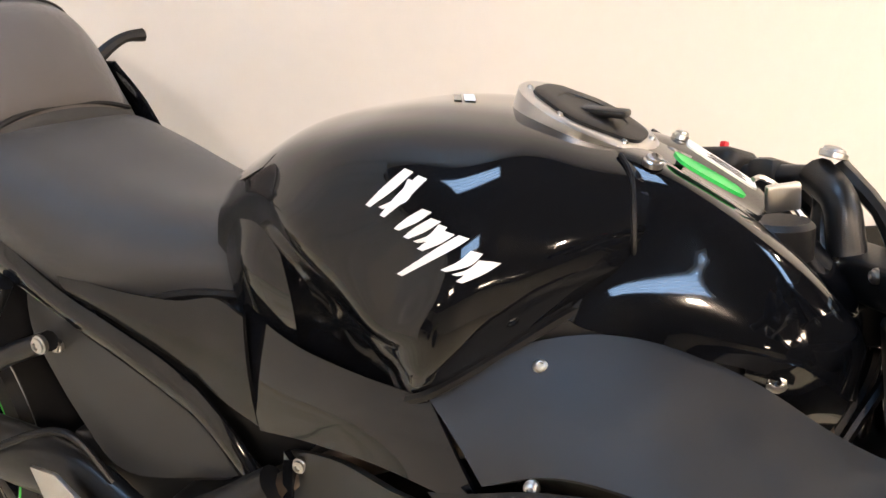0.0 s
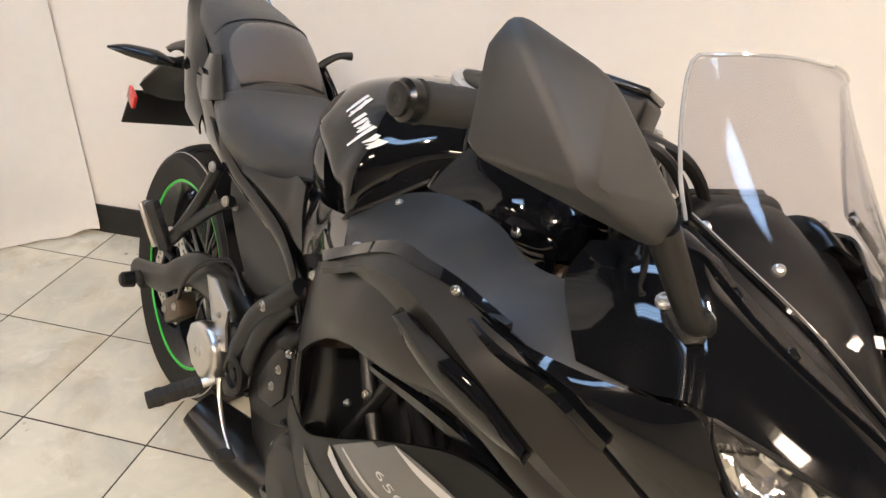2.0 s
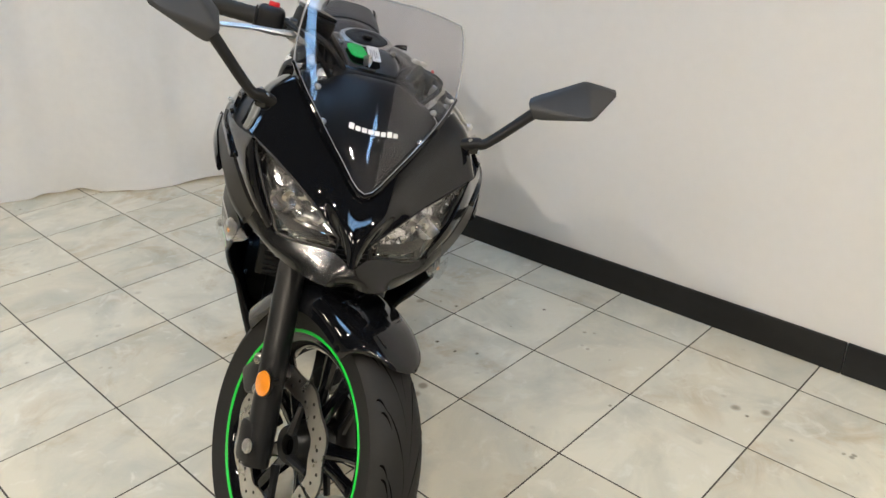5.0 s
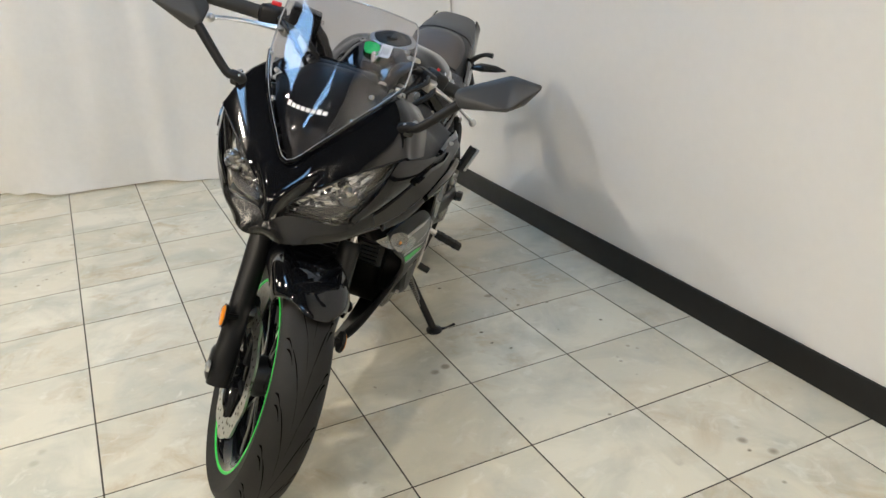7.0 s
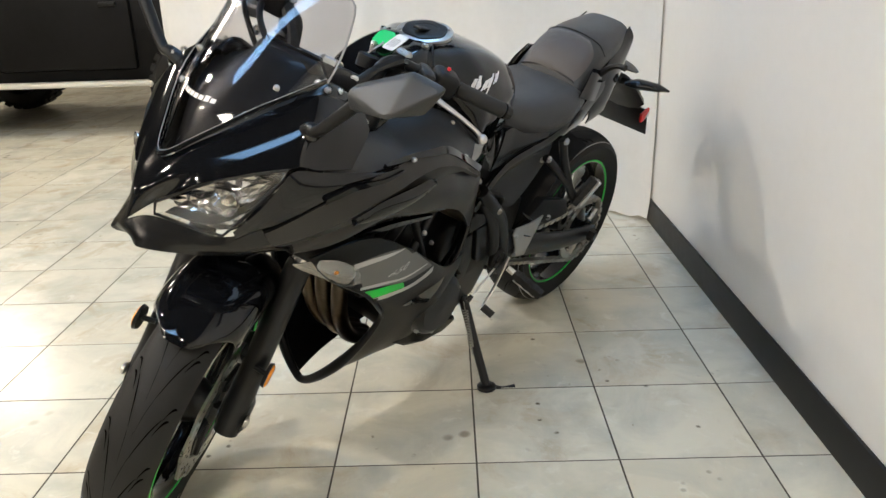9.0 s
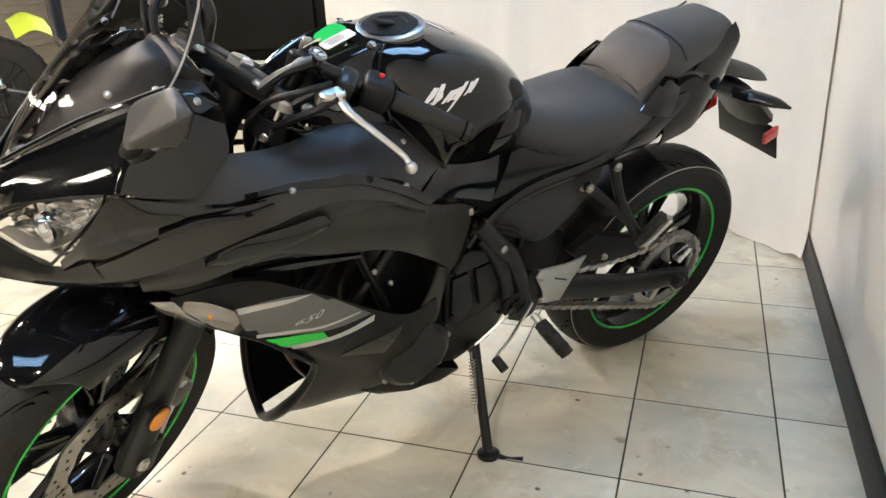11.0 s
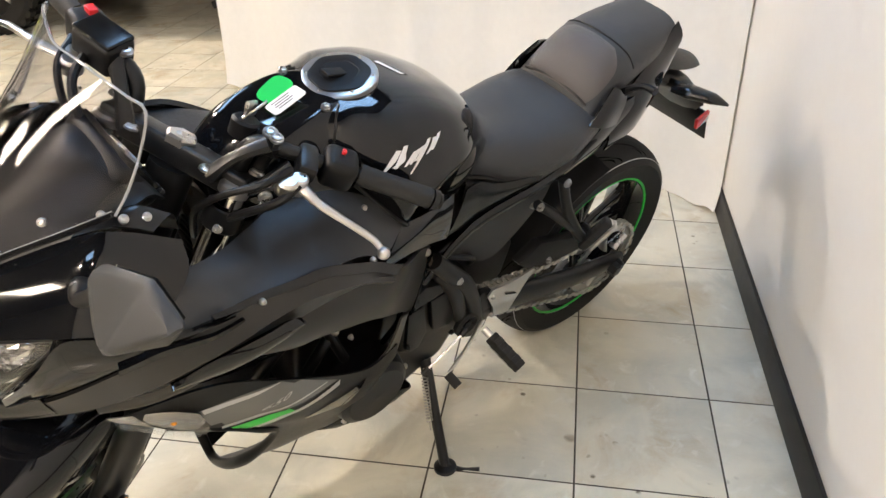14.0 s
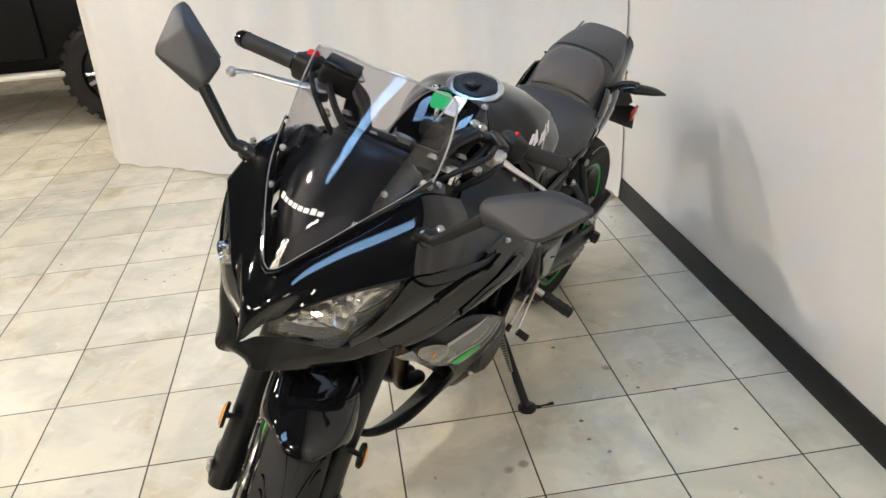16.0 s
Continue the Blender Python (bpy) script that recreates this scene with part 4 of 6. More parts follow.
cowl = surface(whole(NOSE), 6, 6)
# each flank is straight along its length and evenly rounded across, easing into the keel and the rear edge
slope = np.array((.68, .29, .67))
slope /= np.linalg.norm(slope)
run = np.array((-.106, .088, .070))
run /= np.linalg.norm(run)
flank = np.abs(cowl)
across = (flank - (1.110, .118, .880)) @ np.cross(slope, run)
off = flank @ slope - 1.3797 - np.clip(.055 ** 2 - across ** 2, 0, 1) / .36
ease = np.clip((flank[..., 1] - .008) / .035, 0, 1) * np.clip((flank[..., 0] - .97) / .05, 0, 1) * np.clip(1.8 - np.abs(off) / .012, 0, 1)
cowl -= (0.9 * off * ease)[..., None] * slope * np.where(cowl < 0, -1, 1)
bm = bmesh.new()
sheet(bm, cowl, 0.004)
part("front_cowl", bm, PAINT, bike, "glossy black pointed front cowl", 50)
CHIN = [
    [(1.262, 0, .737), (1.232, .032, .748), (1.163, .124, .730), (1.120, .166, .760)],
    [(1.268, 0, .718), (1.252, .038, .722), (1.170, .126, .708), (1.100, .178, .720)],
    [(1.250, 0, .700), (1.262, .046, .702), (1.160, .120, .690), (1.060, .180, .700)],
]
bm = bmesh.new()
sheet(bm, surface(whole(CHIN), 4, 5), 0.005)
part("chin_panel", bm, SATIN, bike, "satin black chin panel", 30)

# headlights
for s in (1, -1):
    edge = [[(1.226, .026, .769), (1.166, .106, .829), (1.090, .187, .866)], [(1.222, .042, .757), (1.180, .112, .782), (1.092, .186, .856)], [(1.230, .030, .750), (1.164, .124, .733), (1.096, .184, .846)]]
    g = surface(edge, 5, 8)
    g = g if s > 0 else mirrored(g)
    bm = bmesh.new()
    back = g * (1, 1, 1)
    back[..., 0] -= 0.030
    back[..., 1] *= 0.95
    steps = np.random.default_rng(7).uniform(-1, 1, (*back.shape[:2], 3))
    back = back + steps * (0.005, 0.002, 0.002)
    sheet(bm, back, 0.003)
    light = part("headlight", bm, REFLECTOR, bike, "clear headlight with a faceted silver reflector", 0)
    bm = bmesh.new()
    sheet(bm, g, 0.003)
    part("headlight_lens", bm, CLEAR, light, "clear plastic headlight lens").visible_shadow = False
    for u, v, w, r in ((1.140, .118, .796, .024),):
        bm = bmesh.new()
        turned(bm, [(0.024, r), (0.018, r * 0.96), (0.002, r * 0.72), (-0.012, r * 0.40), (-0.014, 0.0001)], (u, s * v, w), (1, s * .35, 0), 24)
        part("lamp_bowl", bm, CHROME, light, "polished lamp bowl")
        bm = bmesh.new()
        turned(bm, [(-0.014, 0.007), (0.012, 0.007), (0.018, 0.005), (0.018, 0.0001)], (u, s * v, w), (1, s * .35, 0), 14)
        part("bulb", bm, STEEL, light)
    for k in range(9):
        t = k / 8
        bm = bmesh.new()
        tube(bm, [(1.085 + .012 * t, s * (.178 - .052 * t), .852 - .004 * t - .02), (1.098 + .018 * t, s * (.176 - .054 * t), .846 - .012 * t)], 0.0022, 6)
        part("reflector_rib", bm, CHROME, light)
    bm = bmesh.new()
    g2 = surface([[(1.200, .044, .762), (1.160, .110, .768), (1.105, .165, .815)], [(1.215, .040, .754), (1.172, .112, .752), (1.108, .166, .806)]], 3, 6)
    sheet(bm, g2 if s > 0 else mirrored(g2), 0.004)
    part("divider", bm, DEEP, light, "dark divider between the lamps")
    bm = bmesh.new()
    rim = [(1.226, .026, .769), (1.196, .068, .802), (1.166, .106, .829), (1.128, .150, .850), (1.090, .187, .866), (1.096, .184, .846), (1.128, .158, .792), (1.164, .124, .733), (1.196, .082, .739), (1.230, .030, .750), (1.226, .026, .769)]
    tube(bm, [(u - .002, s * v, w) for u, v, w in rim], 0.0028, 6)
    part("headlight_seal", bm, DEEP, light)

# windscreen
WIND = [
    [(1.196, 0, .838), (1.152, .048, .878), (1.092, .096, .928), (1.036, .128, .960), (.985, .150, .985)],
    [(1.140, 0, .926), (1.118, .044, .938), (1.070, .090, .962), (1.016, .126, .992), (.968, .152, 1.015)],
    [(1.054, 0, 1.030), (1.040, .044, 1.034), (1.006, .088, 1.044), (.974, .124, 1.055), (.948, .150, 1.060)],
    [(.972, 0, 1.128), (.965, .040, 1.128), (.954, .085, 1.123), (.942, .120, 1.116), (.932, .140, 1.106)],
]
bm = bmesh.new()
sheet(bm, surface(whole(WIND), 6, 6), 0.0035)
screen = part("windscreen", bm, SCREEN, bike, "clear lightly smoked windscreen", 60)
screen.visible_shadow = False
for s in (1, -1):
    bolt(screen, (1.053, s * .104, .970), (.4, s * .6, .7), .0045)
    bolt(screen, (1.100, s * .086, .925), (.5, s * .5, .7), .0045)
    bolt(screen, (.998, s * .142, .985), (.2, s * .8, .5), .0045)

edge = [r[-1] for r in WIND]
rim = [(u, -v, w) for u, v, w in edge] + [(u, v, w) for u, v, w in [(a[0], -a[1], a[2]) for a in reversed(WIND[-1][1:])]][1:] + list(WIND[-1]) + list(reversed(edge))[1:]
# thin tube round the screen edge, its highlight put into the pale colour
bm = bmesh.new()
tube(bm, rim, 0.0019, 6, 3)
part("screen_rim", bm, RIM, screen, "polished edge of the screen, pale for its highlight").visible_shadow = False

bm = bmesh.new()
low = [(u + .004, v, w + .003) for u, v, w in WIND[0]]
tube(bm, [(u, -v, w) for u, v, w in reversed(low)] + low[1:], 0.0042, 8, 4)
part("screen_gasket", bm, PAINT, screen, "glossy black gasket along the screen")
# hairline above the gasket, the highlight there put into the pale colour
bm = bmesh.new()
low = [(u + .003, v * 1.004, w + .0085) for u, v, w in WIND[0]]
tube(bm, [(u, -v, w) for u, v, w in reversed(low)] + low[1:], 0.0007, 6, 4)
part("screen_rim", bm, RIM, screen, "polished edge of the screen, pale for its highlight").visible_shadow = False

# instrument hood under the screen
HOOD = [
    [(1.168, 0, .830), (1.128, .044, .868), (1.068, .090, .914), (1.005, .122, .944)],
    [(1.118, 0, .896), (1.088, .042, .910), (1.036, .082, .932), (.978, .114, .950)],
    [(1.045, 0, .950), (1.025, .042, .954), (.985, .078, .958), (.940, .104, .954)],
    [(.985, 0, .982), (.972, .042, .982), (.945, .074, .974), (.915, .092, .950)],
    [(.945, 0, .985), (.938, .042, .982), (.920, .070, .966), (.895, .084, .930)],
]
bm = bmesh.new()
sheet(bm, surface(whole(HOOD), 5, 5), 0.006)
part("instrument_hood", bm, DEEP, bike, "black instrument hood behind the windscreen", 40)
for s in (1, -1):
    bm = bmesh.new()
    g = surface([[(1.030, .122, .950), (.985, .142, .962), (.945, .158, .950)], [(1.000, .112, .958), (.955, .126, .972), (.912, .138, .950)], [(.985, .108, .930), (.940, .118, .930), (.900, .128, .915)]], 4, 4)
    sheet(bm, g if s > 0 else mirrored(g), 0.004)
    stay = part("screen_stay", bm, SATIN, bike, "black screen stay beside the instruments")
    bolt(stay, (.972, s * .140, .968), (0, s * .4, .9), .005)
    bolt(stay, (.945, s * .142, .962), (0, s * .4, .9), .005)

# instrument cluster behind the screen, facing the rider
tip = pose(.928, 0, .952, 0, 32, 0)
bm = bmesh.new()
block(bm, tip, (.034, .160, .078), .014, 3)
cluster = part("instrument_unit", bm, DEEP, bike, "black instrument cluster behind the windscreen")
bm = bmesh.new()
block(bm, tip @ Matrix.Translation((-.0175, 0, .003)), (.005, .144, .062), .006)
part("unit_glass", bm, SATIN, cluster, "dark glossy instrument glass")
bm = bmesh.new()
turned(bm, [(0, .028), (.003, .028), (.003, .025), (.001, .024)], tip @ Vector((-.020, .012, .003)), tip.to_3x3() @ Vector((-1, 0, 0)), 28)
part("dial_ring", bm, STEEL, cluster, "thin metal dial ring")
for v in (.058, .071):
    bm = bmesh.new()
    block(bm, tip @ Matrix.Translation((-.018, v, -.034)), (.008, .009, .008), .002)
    part("unit_button", bm, GRIP, cluster)
bm = bmesh.new()
tube(bm, [(.940, 0, .940), (.975, 0, .915), (1.01, 0, .885)], .022, 10, 3, .6)
part("unit_stay", bm, BLACK, cluster)

# mirrors
for s in (1, -1):
    bm = bmesh.new()
    tube(bm, [(1.035, s * .165, .915), (1.05, s * .195, .932), (1.055, s * .215, .940), (1.05, s * .285, 1.012)], [0.018, 0.014, 0.0115, 0.013], 12, 5, 0.8)
    stalk = part("mirror_stalk", bm, DEEP, bike, "black mirror stalk")
    bm = bmesh.new()
    block(bm, pose(1.035, s * .186, .922, 0, 0, s * 20), (0.045, 0.022, 0.022), 0.005)
    part("mirror_foot", bm, SATIN, stalk)
    for du in (-.015, .017):
        bolt(stalk, (1.035 + du, s * (.192 - .35 * du), .934), (.1, s * .5, .85), .0058)
    if s > 0:
        corners = [(1.060, .263, 1.024), (1.068, .281, 1.000), (1.098, .378, 1.028), (1.044, .433, 1.084), (1.045, .370, 1.084)]
        rim = [(1.040, .268, 1.036), (1.030, .364, 1.088), (1.030, .426, 1.082), (1.036, .404, 1.034), (1.048, .290, 1.004)]
    else:
        corners = [(1.058, -.272, 1.020), (1.058, -.291, .997), (1.069, -.389, 1.041), (1.004, -.407, 1.108), (1.027, -.348, 1.099)]
        rim = [(1.002, -.284, 1.048), (.982, -.397, 1.122), (.980, -.412, 1.098), (.985, -.413, 1.036), (1.028, -.298, 1.002)]
    bm = bmesh.new()
    made = bmesh.ops.convex_hull(bm, input=[bm.verts.new(p) for p in corners + rim])
    bmesh.ops.delete(bm, geom=[v for v in bm.verts if not v.link_faces], context="VERTS")
    bmesh.ops.dissolve_limit(bm, angle_limit=radians(6), verts=bm.verts, edges=bm.edges)
    bmesh.ops.bevel(bm, geom=list(bm.edges), offset=0.006, segments=3, affect="EDGES", profile=0.5, clamp_overlap=True)
    part("mirror_shell", bm, MATTE, stalk, "angular matte black mirror shell", 30)
    bm = bmesh.new()
    mid = sum((Vector(p) for p in rim), Vector()) / 5
    quad = [mid + (Vector(p) - mid) * 0.84 + Vector((-0.0035, 0, 0)) for p in rim]
    bm.faces.new([bm.verts.new(p) for p in quad])
    part("mirror_glass", bm, MIRROR, stalk, "silver mirror glass", 0)


# ---- wheels ----
def tyre(bm, centre, radius, half, rim):
    prof = []
    for q in np.linspace(0, 1, 13):
        a = math.pi * q
        x = -math.cos(a) * half
        r = rim + (radius - rim) * (0.30 + 0.70 * math.sin(a) ** 0.75 if 0.0 < q < 1 else 0.0)
        prof.append((x * (0.82 if q in (0, 1) else 1.0), r))
    turned(bm, prof, centre, (0, 1, 0), 72)


def wheel(name, centre, radius, half, rim_half, spokes, label):
    bm = bmesh.new()
    R = 0.2175
    turned(bm, [(-rim_half, R + 0.008), (-rim_half, R - 0.004), (-rim_half * 0.8, R - 0.018), (-rim_half * 0.4, R - 0.030), (rim_half * 0.4, R - 0.030), (rim_half * 0.8, R - 0.018), (rim_half, R - 0.004), (rim_half, R + 0.008), (rim_half * 0.7, R + 0.002), (-rim_half * 0.7, R + 0.002), (-rim_half, R + 0.008)], centre, (0, 1, 0), 72)
    w = part(name, bm, PAINT, bike, label)
    bm = bmesh.new()
    tyre(bm, centre, radius, half, R + 0.006)
    part("tyre", bm, RUBBER, w, "grooved black road tyre")
    for s in (1, -1):
        bm = bmesh.new()
        x = s * (rim_half + 0.0015)
        turned(bm, [(x, R + 0.006), (x + s * 0.001, R + 0.005), (x + s * 0.001, R + 0.0005), (x - s * 0.003, R - 0.002)], centre, (0, 1, 0), 72)
        part("rim_stripe", bm, GREEN, w, "lime green rim stripe")
    bm = bmesh.new()
    turned(bm, [(-0.045, 0.02), (-0.045, 0.036), (-0.02, 0.048), (0.02, 0.048), (0.045, 0.036), (0.045, 0.02)], centre, (0, 1, 0), 28)
    part("hub", bm, BLACK, w)
    for k in range(spokes):
        q = k * math.tau / spokes + 0.35
        for off in (-0.20, 0.20):
            bm = bmesh.new()
            c, s_ = math.cos(q + off * 0.45), math.sin(q + off * 0.45)
            c2, s2 = math.cos(q + off), math.sin(q + off)
            a, b = Vector(centre) + Vector((c * 0.042, 0, s_ * 0.042)), Vector(centre) + Vector((c2 * 0.198, 0, s2 * 0.198))
            tube(bm, [a, (a + b) / 2, b], [0.015, 0.010, 0.014], 8, 3, 1.4)
            part("spoke", bm, PAINT, w)
    return w


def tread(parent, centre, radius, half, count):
    """Slanted tread grooves as dark inlays laid on the rubber, their shade put into colour."""
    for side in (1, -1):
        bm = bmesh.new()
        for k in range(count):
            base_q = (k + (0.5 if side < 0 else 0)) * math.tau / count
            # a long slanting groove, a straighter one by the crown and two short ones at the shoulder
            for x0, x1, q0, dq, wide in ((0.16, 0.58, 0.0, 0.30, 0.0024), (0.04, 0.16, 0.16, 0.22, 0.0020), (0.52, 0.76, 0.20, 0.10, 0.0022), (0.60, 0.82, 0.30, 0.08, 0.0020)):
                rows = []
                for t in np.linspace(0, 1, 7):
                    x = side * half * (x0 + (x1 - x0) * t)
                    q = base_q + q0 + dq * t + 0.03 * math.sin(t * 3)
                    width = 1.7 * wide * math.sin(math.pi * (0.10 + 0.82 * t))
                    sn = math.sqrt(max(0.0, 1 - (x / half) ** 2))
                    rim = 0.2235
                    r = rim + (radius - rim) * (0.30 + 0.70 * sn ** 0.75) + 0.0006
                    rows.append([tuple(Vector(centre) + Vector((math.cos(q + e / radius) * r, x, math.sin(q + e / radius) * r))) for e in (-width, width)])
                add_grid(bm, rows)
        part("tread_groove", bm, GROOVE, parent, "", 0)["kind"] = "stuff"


def disc(parent, centre, r0, r1, x, name="brake_disc"):
    """A wavy drilled brake disc on its carrier."""
    bm = bmesh.new()
    n = 120
    outer = [(math.cos(k * math.tau / n) * (r1 + 0.004 * math.sin(k * math.tau / n * 10)), math.sin(k * math.tau / n) * (r1 + 0.004 * math.sin(k * math.tau / n * 10))) for k in range(n)]
    inner = [(math.cos(k * math.tau / n) * (r0 + 0.003 * math.sin(k * math.tau / n * 10)), math.sin(k * math.tau / n) * (r0 + 0.003 * math.sin(k * math.tau / n * 10))) for k in range(n)]
    c = Vector(centre)
    add_grid(bm, list(zip(*[[tuple(c + Vector((p[0], x + h, p[1]))) for p in ring] for ring, h in ((outer, -0.0025), (outer, 0.0025), (inner, 0.0025), (inner, -0.0025), (outer, -0.0025))])), False)
    d = part(name, bm, STEEL, parent, "drilled wavy steel brake disc", 30)
    bm = bmesh.new()
    for k in range(40):
        q, rr = k * math.tau / 40, r0 + (r1 - r0) * (0.3 + 0.4 * (k % 3) / 2)
        turned(bm, [(-0.0032, 0.0001), (-0.0032, 0.0035), (0.0032, 0.0035), (0.0032, 0.0001)], c + Vector((math.cos(q) * rr, x, math.sin(q) * rr)), (0, 1, 0), 6)
    part("drilling", bm, DEEP, d, "", 0)
    for k in range(5):
        q = k * math.tau / 5
        bm = bmesh.new()
        tube(bm, [c + Vector((math.cos(q) * 0.04, x * 0.9, math.sin(q) * 0.04)), c + Vector((math.cos(q + 0.2) * r0, x, math.sin(q + 0.2) * r0))], [0.010, 0.007], 6)
        part("carrier_arm", bm, BLACK, d)
    return d


rear = wheel("rear_wheel", REAR, 0.306, 0.080, 0.062, 5, "black rear wheel with a lime green stripe")
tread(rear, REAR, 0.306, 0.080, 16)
for x in (-.068, .068):
    sn = math.sqrt(1 - (x / .080) ** 2)
    r = .2235 + (.306 - .2235) * (.30 + .70 * sn ** .75) + .0008
    bm = bmesh.new()
    turned(bm, [(x - .0012, r - .001), (x - .0006, r + .0006), (x + .0006, r + .0006), (x + .0012, r - .001)], REAR, (0, 1, 0), 72)
    part("moulding_line", bm, PALE_INK, rear, "pale moulding line on the tyre")
disc(rear, REAR, 0.075, 0.110, -0.085)
front = steered(wheel("front_wheel", FRONT, 0.294, 0.060, 0.047, 5, "black front wheel with a lime green stripe"))
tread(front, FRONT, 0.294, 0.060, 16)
disc(front, FRONT, 0.105, 0.150, 0.066)
disc(front, FRONT, 0.105, 0.150, -0.066)

# front fork, calipers and mudguard
fork_dir = Vector((-math.sin(RAKE), 0, math.cos(RAKE)))
for s in (1, -1):
    foot_at = FRONT + Vector((-0.012, s * 0.102, 0))
    bm = bmesh.new()
    tube(bm, [foot_at - fork_dir * 0.045, foot_at + fork_dir * 0.02, foot_at + fork_dir * 0.10, foot_at + fork_dir * 0.335, foot_at + fork_dir * 0.35], [0.026, 0.028, 0.0265, 0.027, 0.024], 18)
    leg = steered(part("fork_leg", bm, BLACK, bike, "black telescopic fork leg"))
    bm = bmesh.new()
    tube(bm, [foot_at + fork_dir * 0.31, foot_at + fork_dir * 0.70], 0.0205, 18)
    part("fork_tube", bm, CHROME, leg, "chromed upper fork tube")
    bm = bmesh.new()
    turned(bm, [(0.0, 0.022), (0.012, 0.022), (0.016, 0.018), (0.016, 0.0001)], foot_at + fork_dir * 0.70, fork_dir, 18)
    part("fork_cap", bm, SILVER, leg)
    bm = bmesh.new()
    block(bm, pose(*(foot_at + Vector((-0.01, 0, -0.005))), 0, -24, 0), (0.05, 0.062, 0.085), 0.014)
    part("axle_clamp", bm, BLACK, leg)
    bolt(leg, FRONT + Vector((0, s * 0.136, 0)), (0, s, 0), 0.011)
    bm = bmesh.new()
    at = Vector((1.121, s * 0.138, 0.415))
    turned(bm, [(-0.004, 0.0001), (-0.004, 0.025), (0.003, 0.027), (0.003, 0.0001)], at, (0, s, 0), 24)
    tube(bm, [at + Vector((-.006, -s * 0.03, 0)), at], 0.006, 8)
    part("reflector_mount", bm, DEEP, leg)
    bm = bmesh.new()
    turned(bm, [(0.0035, 0.0001), (0.0035, 0.0235), (0.006, 0.0225), (0.008, 0.018), (0.0085, 0.0001)], at, (0, s, 0), 24)
    part("reflector", bm, AMBER, leg, "round amber side reflector on a short stem")
    bm = bmesh.new()
    block(bm, pose(*(FRONT + Vector((-0.10, s * 0.085, 0.095))), 0, 35, 0), (0.06, 0.055, 0.11), 0.014)
    cal = steered(part("brake_caliper", bm, BLACK, bike, "black front brake caliper"))
    bolt(cal, FRONT + Vector((-0.11, s * 0.114, 0.12)), (0, s, 0), 0.009)
    bolt(cal, FRONT + Vector((-0.075, s * 0.114, 0.075)), (0, s, 0), 0.009)
    bm = bmesh.new()
    tube(bm, [FRONT + Vector((-0.12, s * 0.10, 0.14)), FRONT + Vector((-0.15, s * 0.10, 0.25)), FRONT + Vector((-0.16, s * 0.07, 0.36)), FRONT + Vector((-0.20, s * 0.05, 0.50))], 0.005, 8, 4)
    part("brake_hose", bm, DEEP, cal)
rows = []
for q, half, rad, swept in ((62, 0.064, 0.315, 9), (65, 0.074, 0.319, 6), (72, 0.081, 0.322, 2), (82, 0.086, 0.325, 0), (96, 0.087, 0.327, 0), (112, 0.085, 0.329, 0), (132, 0.078, 0.329, 0), (156, 0.066, 0.326, 0)):
    row = []
    for x, d in ((-1.0, 0.068), (-0.98, 0.04), (-0.75, 0.010), (-0.35, 0.0), (0.35, 0.0), (0.75, 0.010), (0.98, 0.04), (1.0, 0.068)):
        a = radians(q + swept * (x * x + d / 0.068))
        row.append(tuple(FRONT + Vector((math.cos(a), 0, math.sin(a))) * (rad - d) + Vector((0, x * half, 0))))
    rows.append(row)
bm = bmesh.new()
sheet(bm, surface(rows, 5, 3), 0.004)
guard = steered(part("front_mudguard", bm, PAINT, bike, "glossy black front mudguard", 50))

# steering head, clamps, bars
bm = bmesh.new()
head_top = Vector((0.835, 0, 0.935))
block(bm, Matrix.Translation(head_top) @ pose(0, 0, 0, 0, -24, 0), (0.040, 0.235, 0.036), 0.005, 3)
yoke = steered(part("upper_yoke", bm, BLACK, bike, "black upper fork clamp"))
for v, du in ((0.06, 0.02), (-0.06, 0.02), (0.115, -0.02), (-0.115, -0.02)):
    bolt(yoke, head_top + Vector((du, v, 0.02)), (-0.4, 0, 0.9), 0.009)
for s in (1, -1):
    bm = bmesh.new()
    c = FRONT + Vector((-0.012, s * 0.102, 0)) + fork_dir * 0.665
    turned(bm, [(-0.020, .027), (-0.018, .029), (0.014, .029), (0.016, .027)], c, fork_dir, 20)
    part("fork_clamp", bm, BLACK, yoke)
    bolt(yoke, c + Vector((0.030, s * 0.008, 0)), (1, 0, .3), 0.006)
bm = bmesh.new()
turned(bm, [(0, .024), (.010, .024), (.014, .020), (.014, .010), (.008, .008), (.008, .0001)], head_top + fork_dir * 0.012, fork_dir, 6)
part("stem_nut", bm, STEEL, yoke, "", 0)
bm = bmesh.new()
block(bm, Matrix.Translation(head_top - fork_dir * 0.19) @ pose(0, 0, 0, 0, -24, 0), (0.09, 0.25, 0.04), 0.012)
steered(part("lower_yoke", bm, BLACK, bike))
bm = bmesh.new()
tube(bm, [head_top - fork_dir * 0.02, head_top - fork_dir * 0.20], 0.034, 16)
part("steering_head", bm, BLACK, bike)
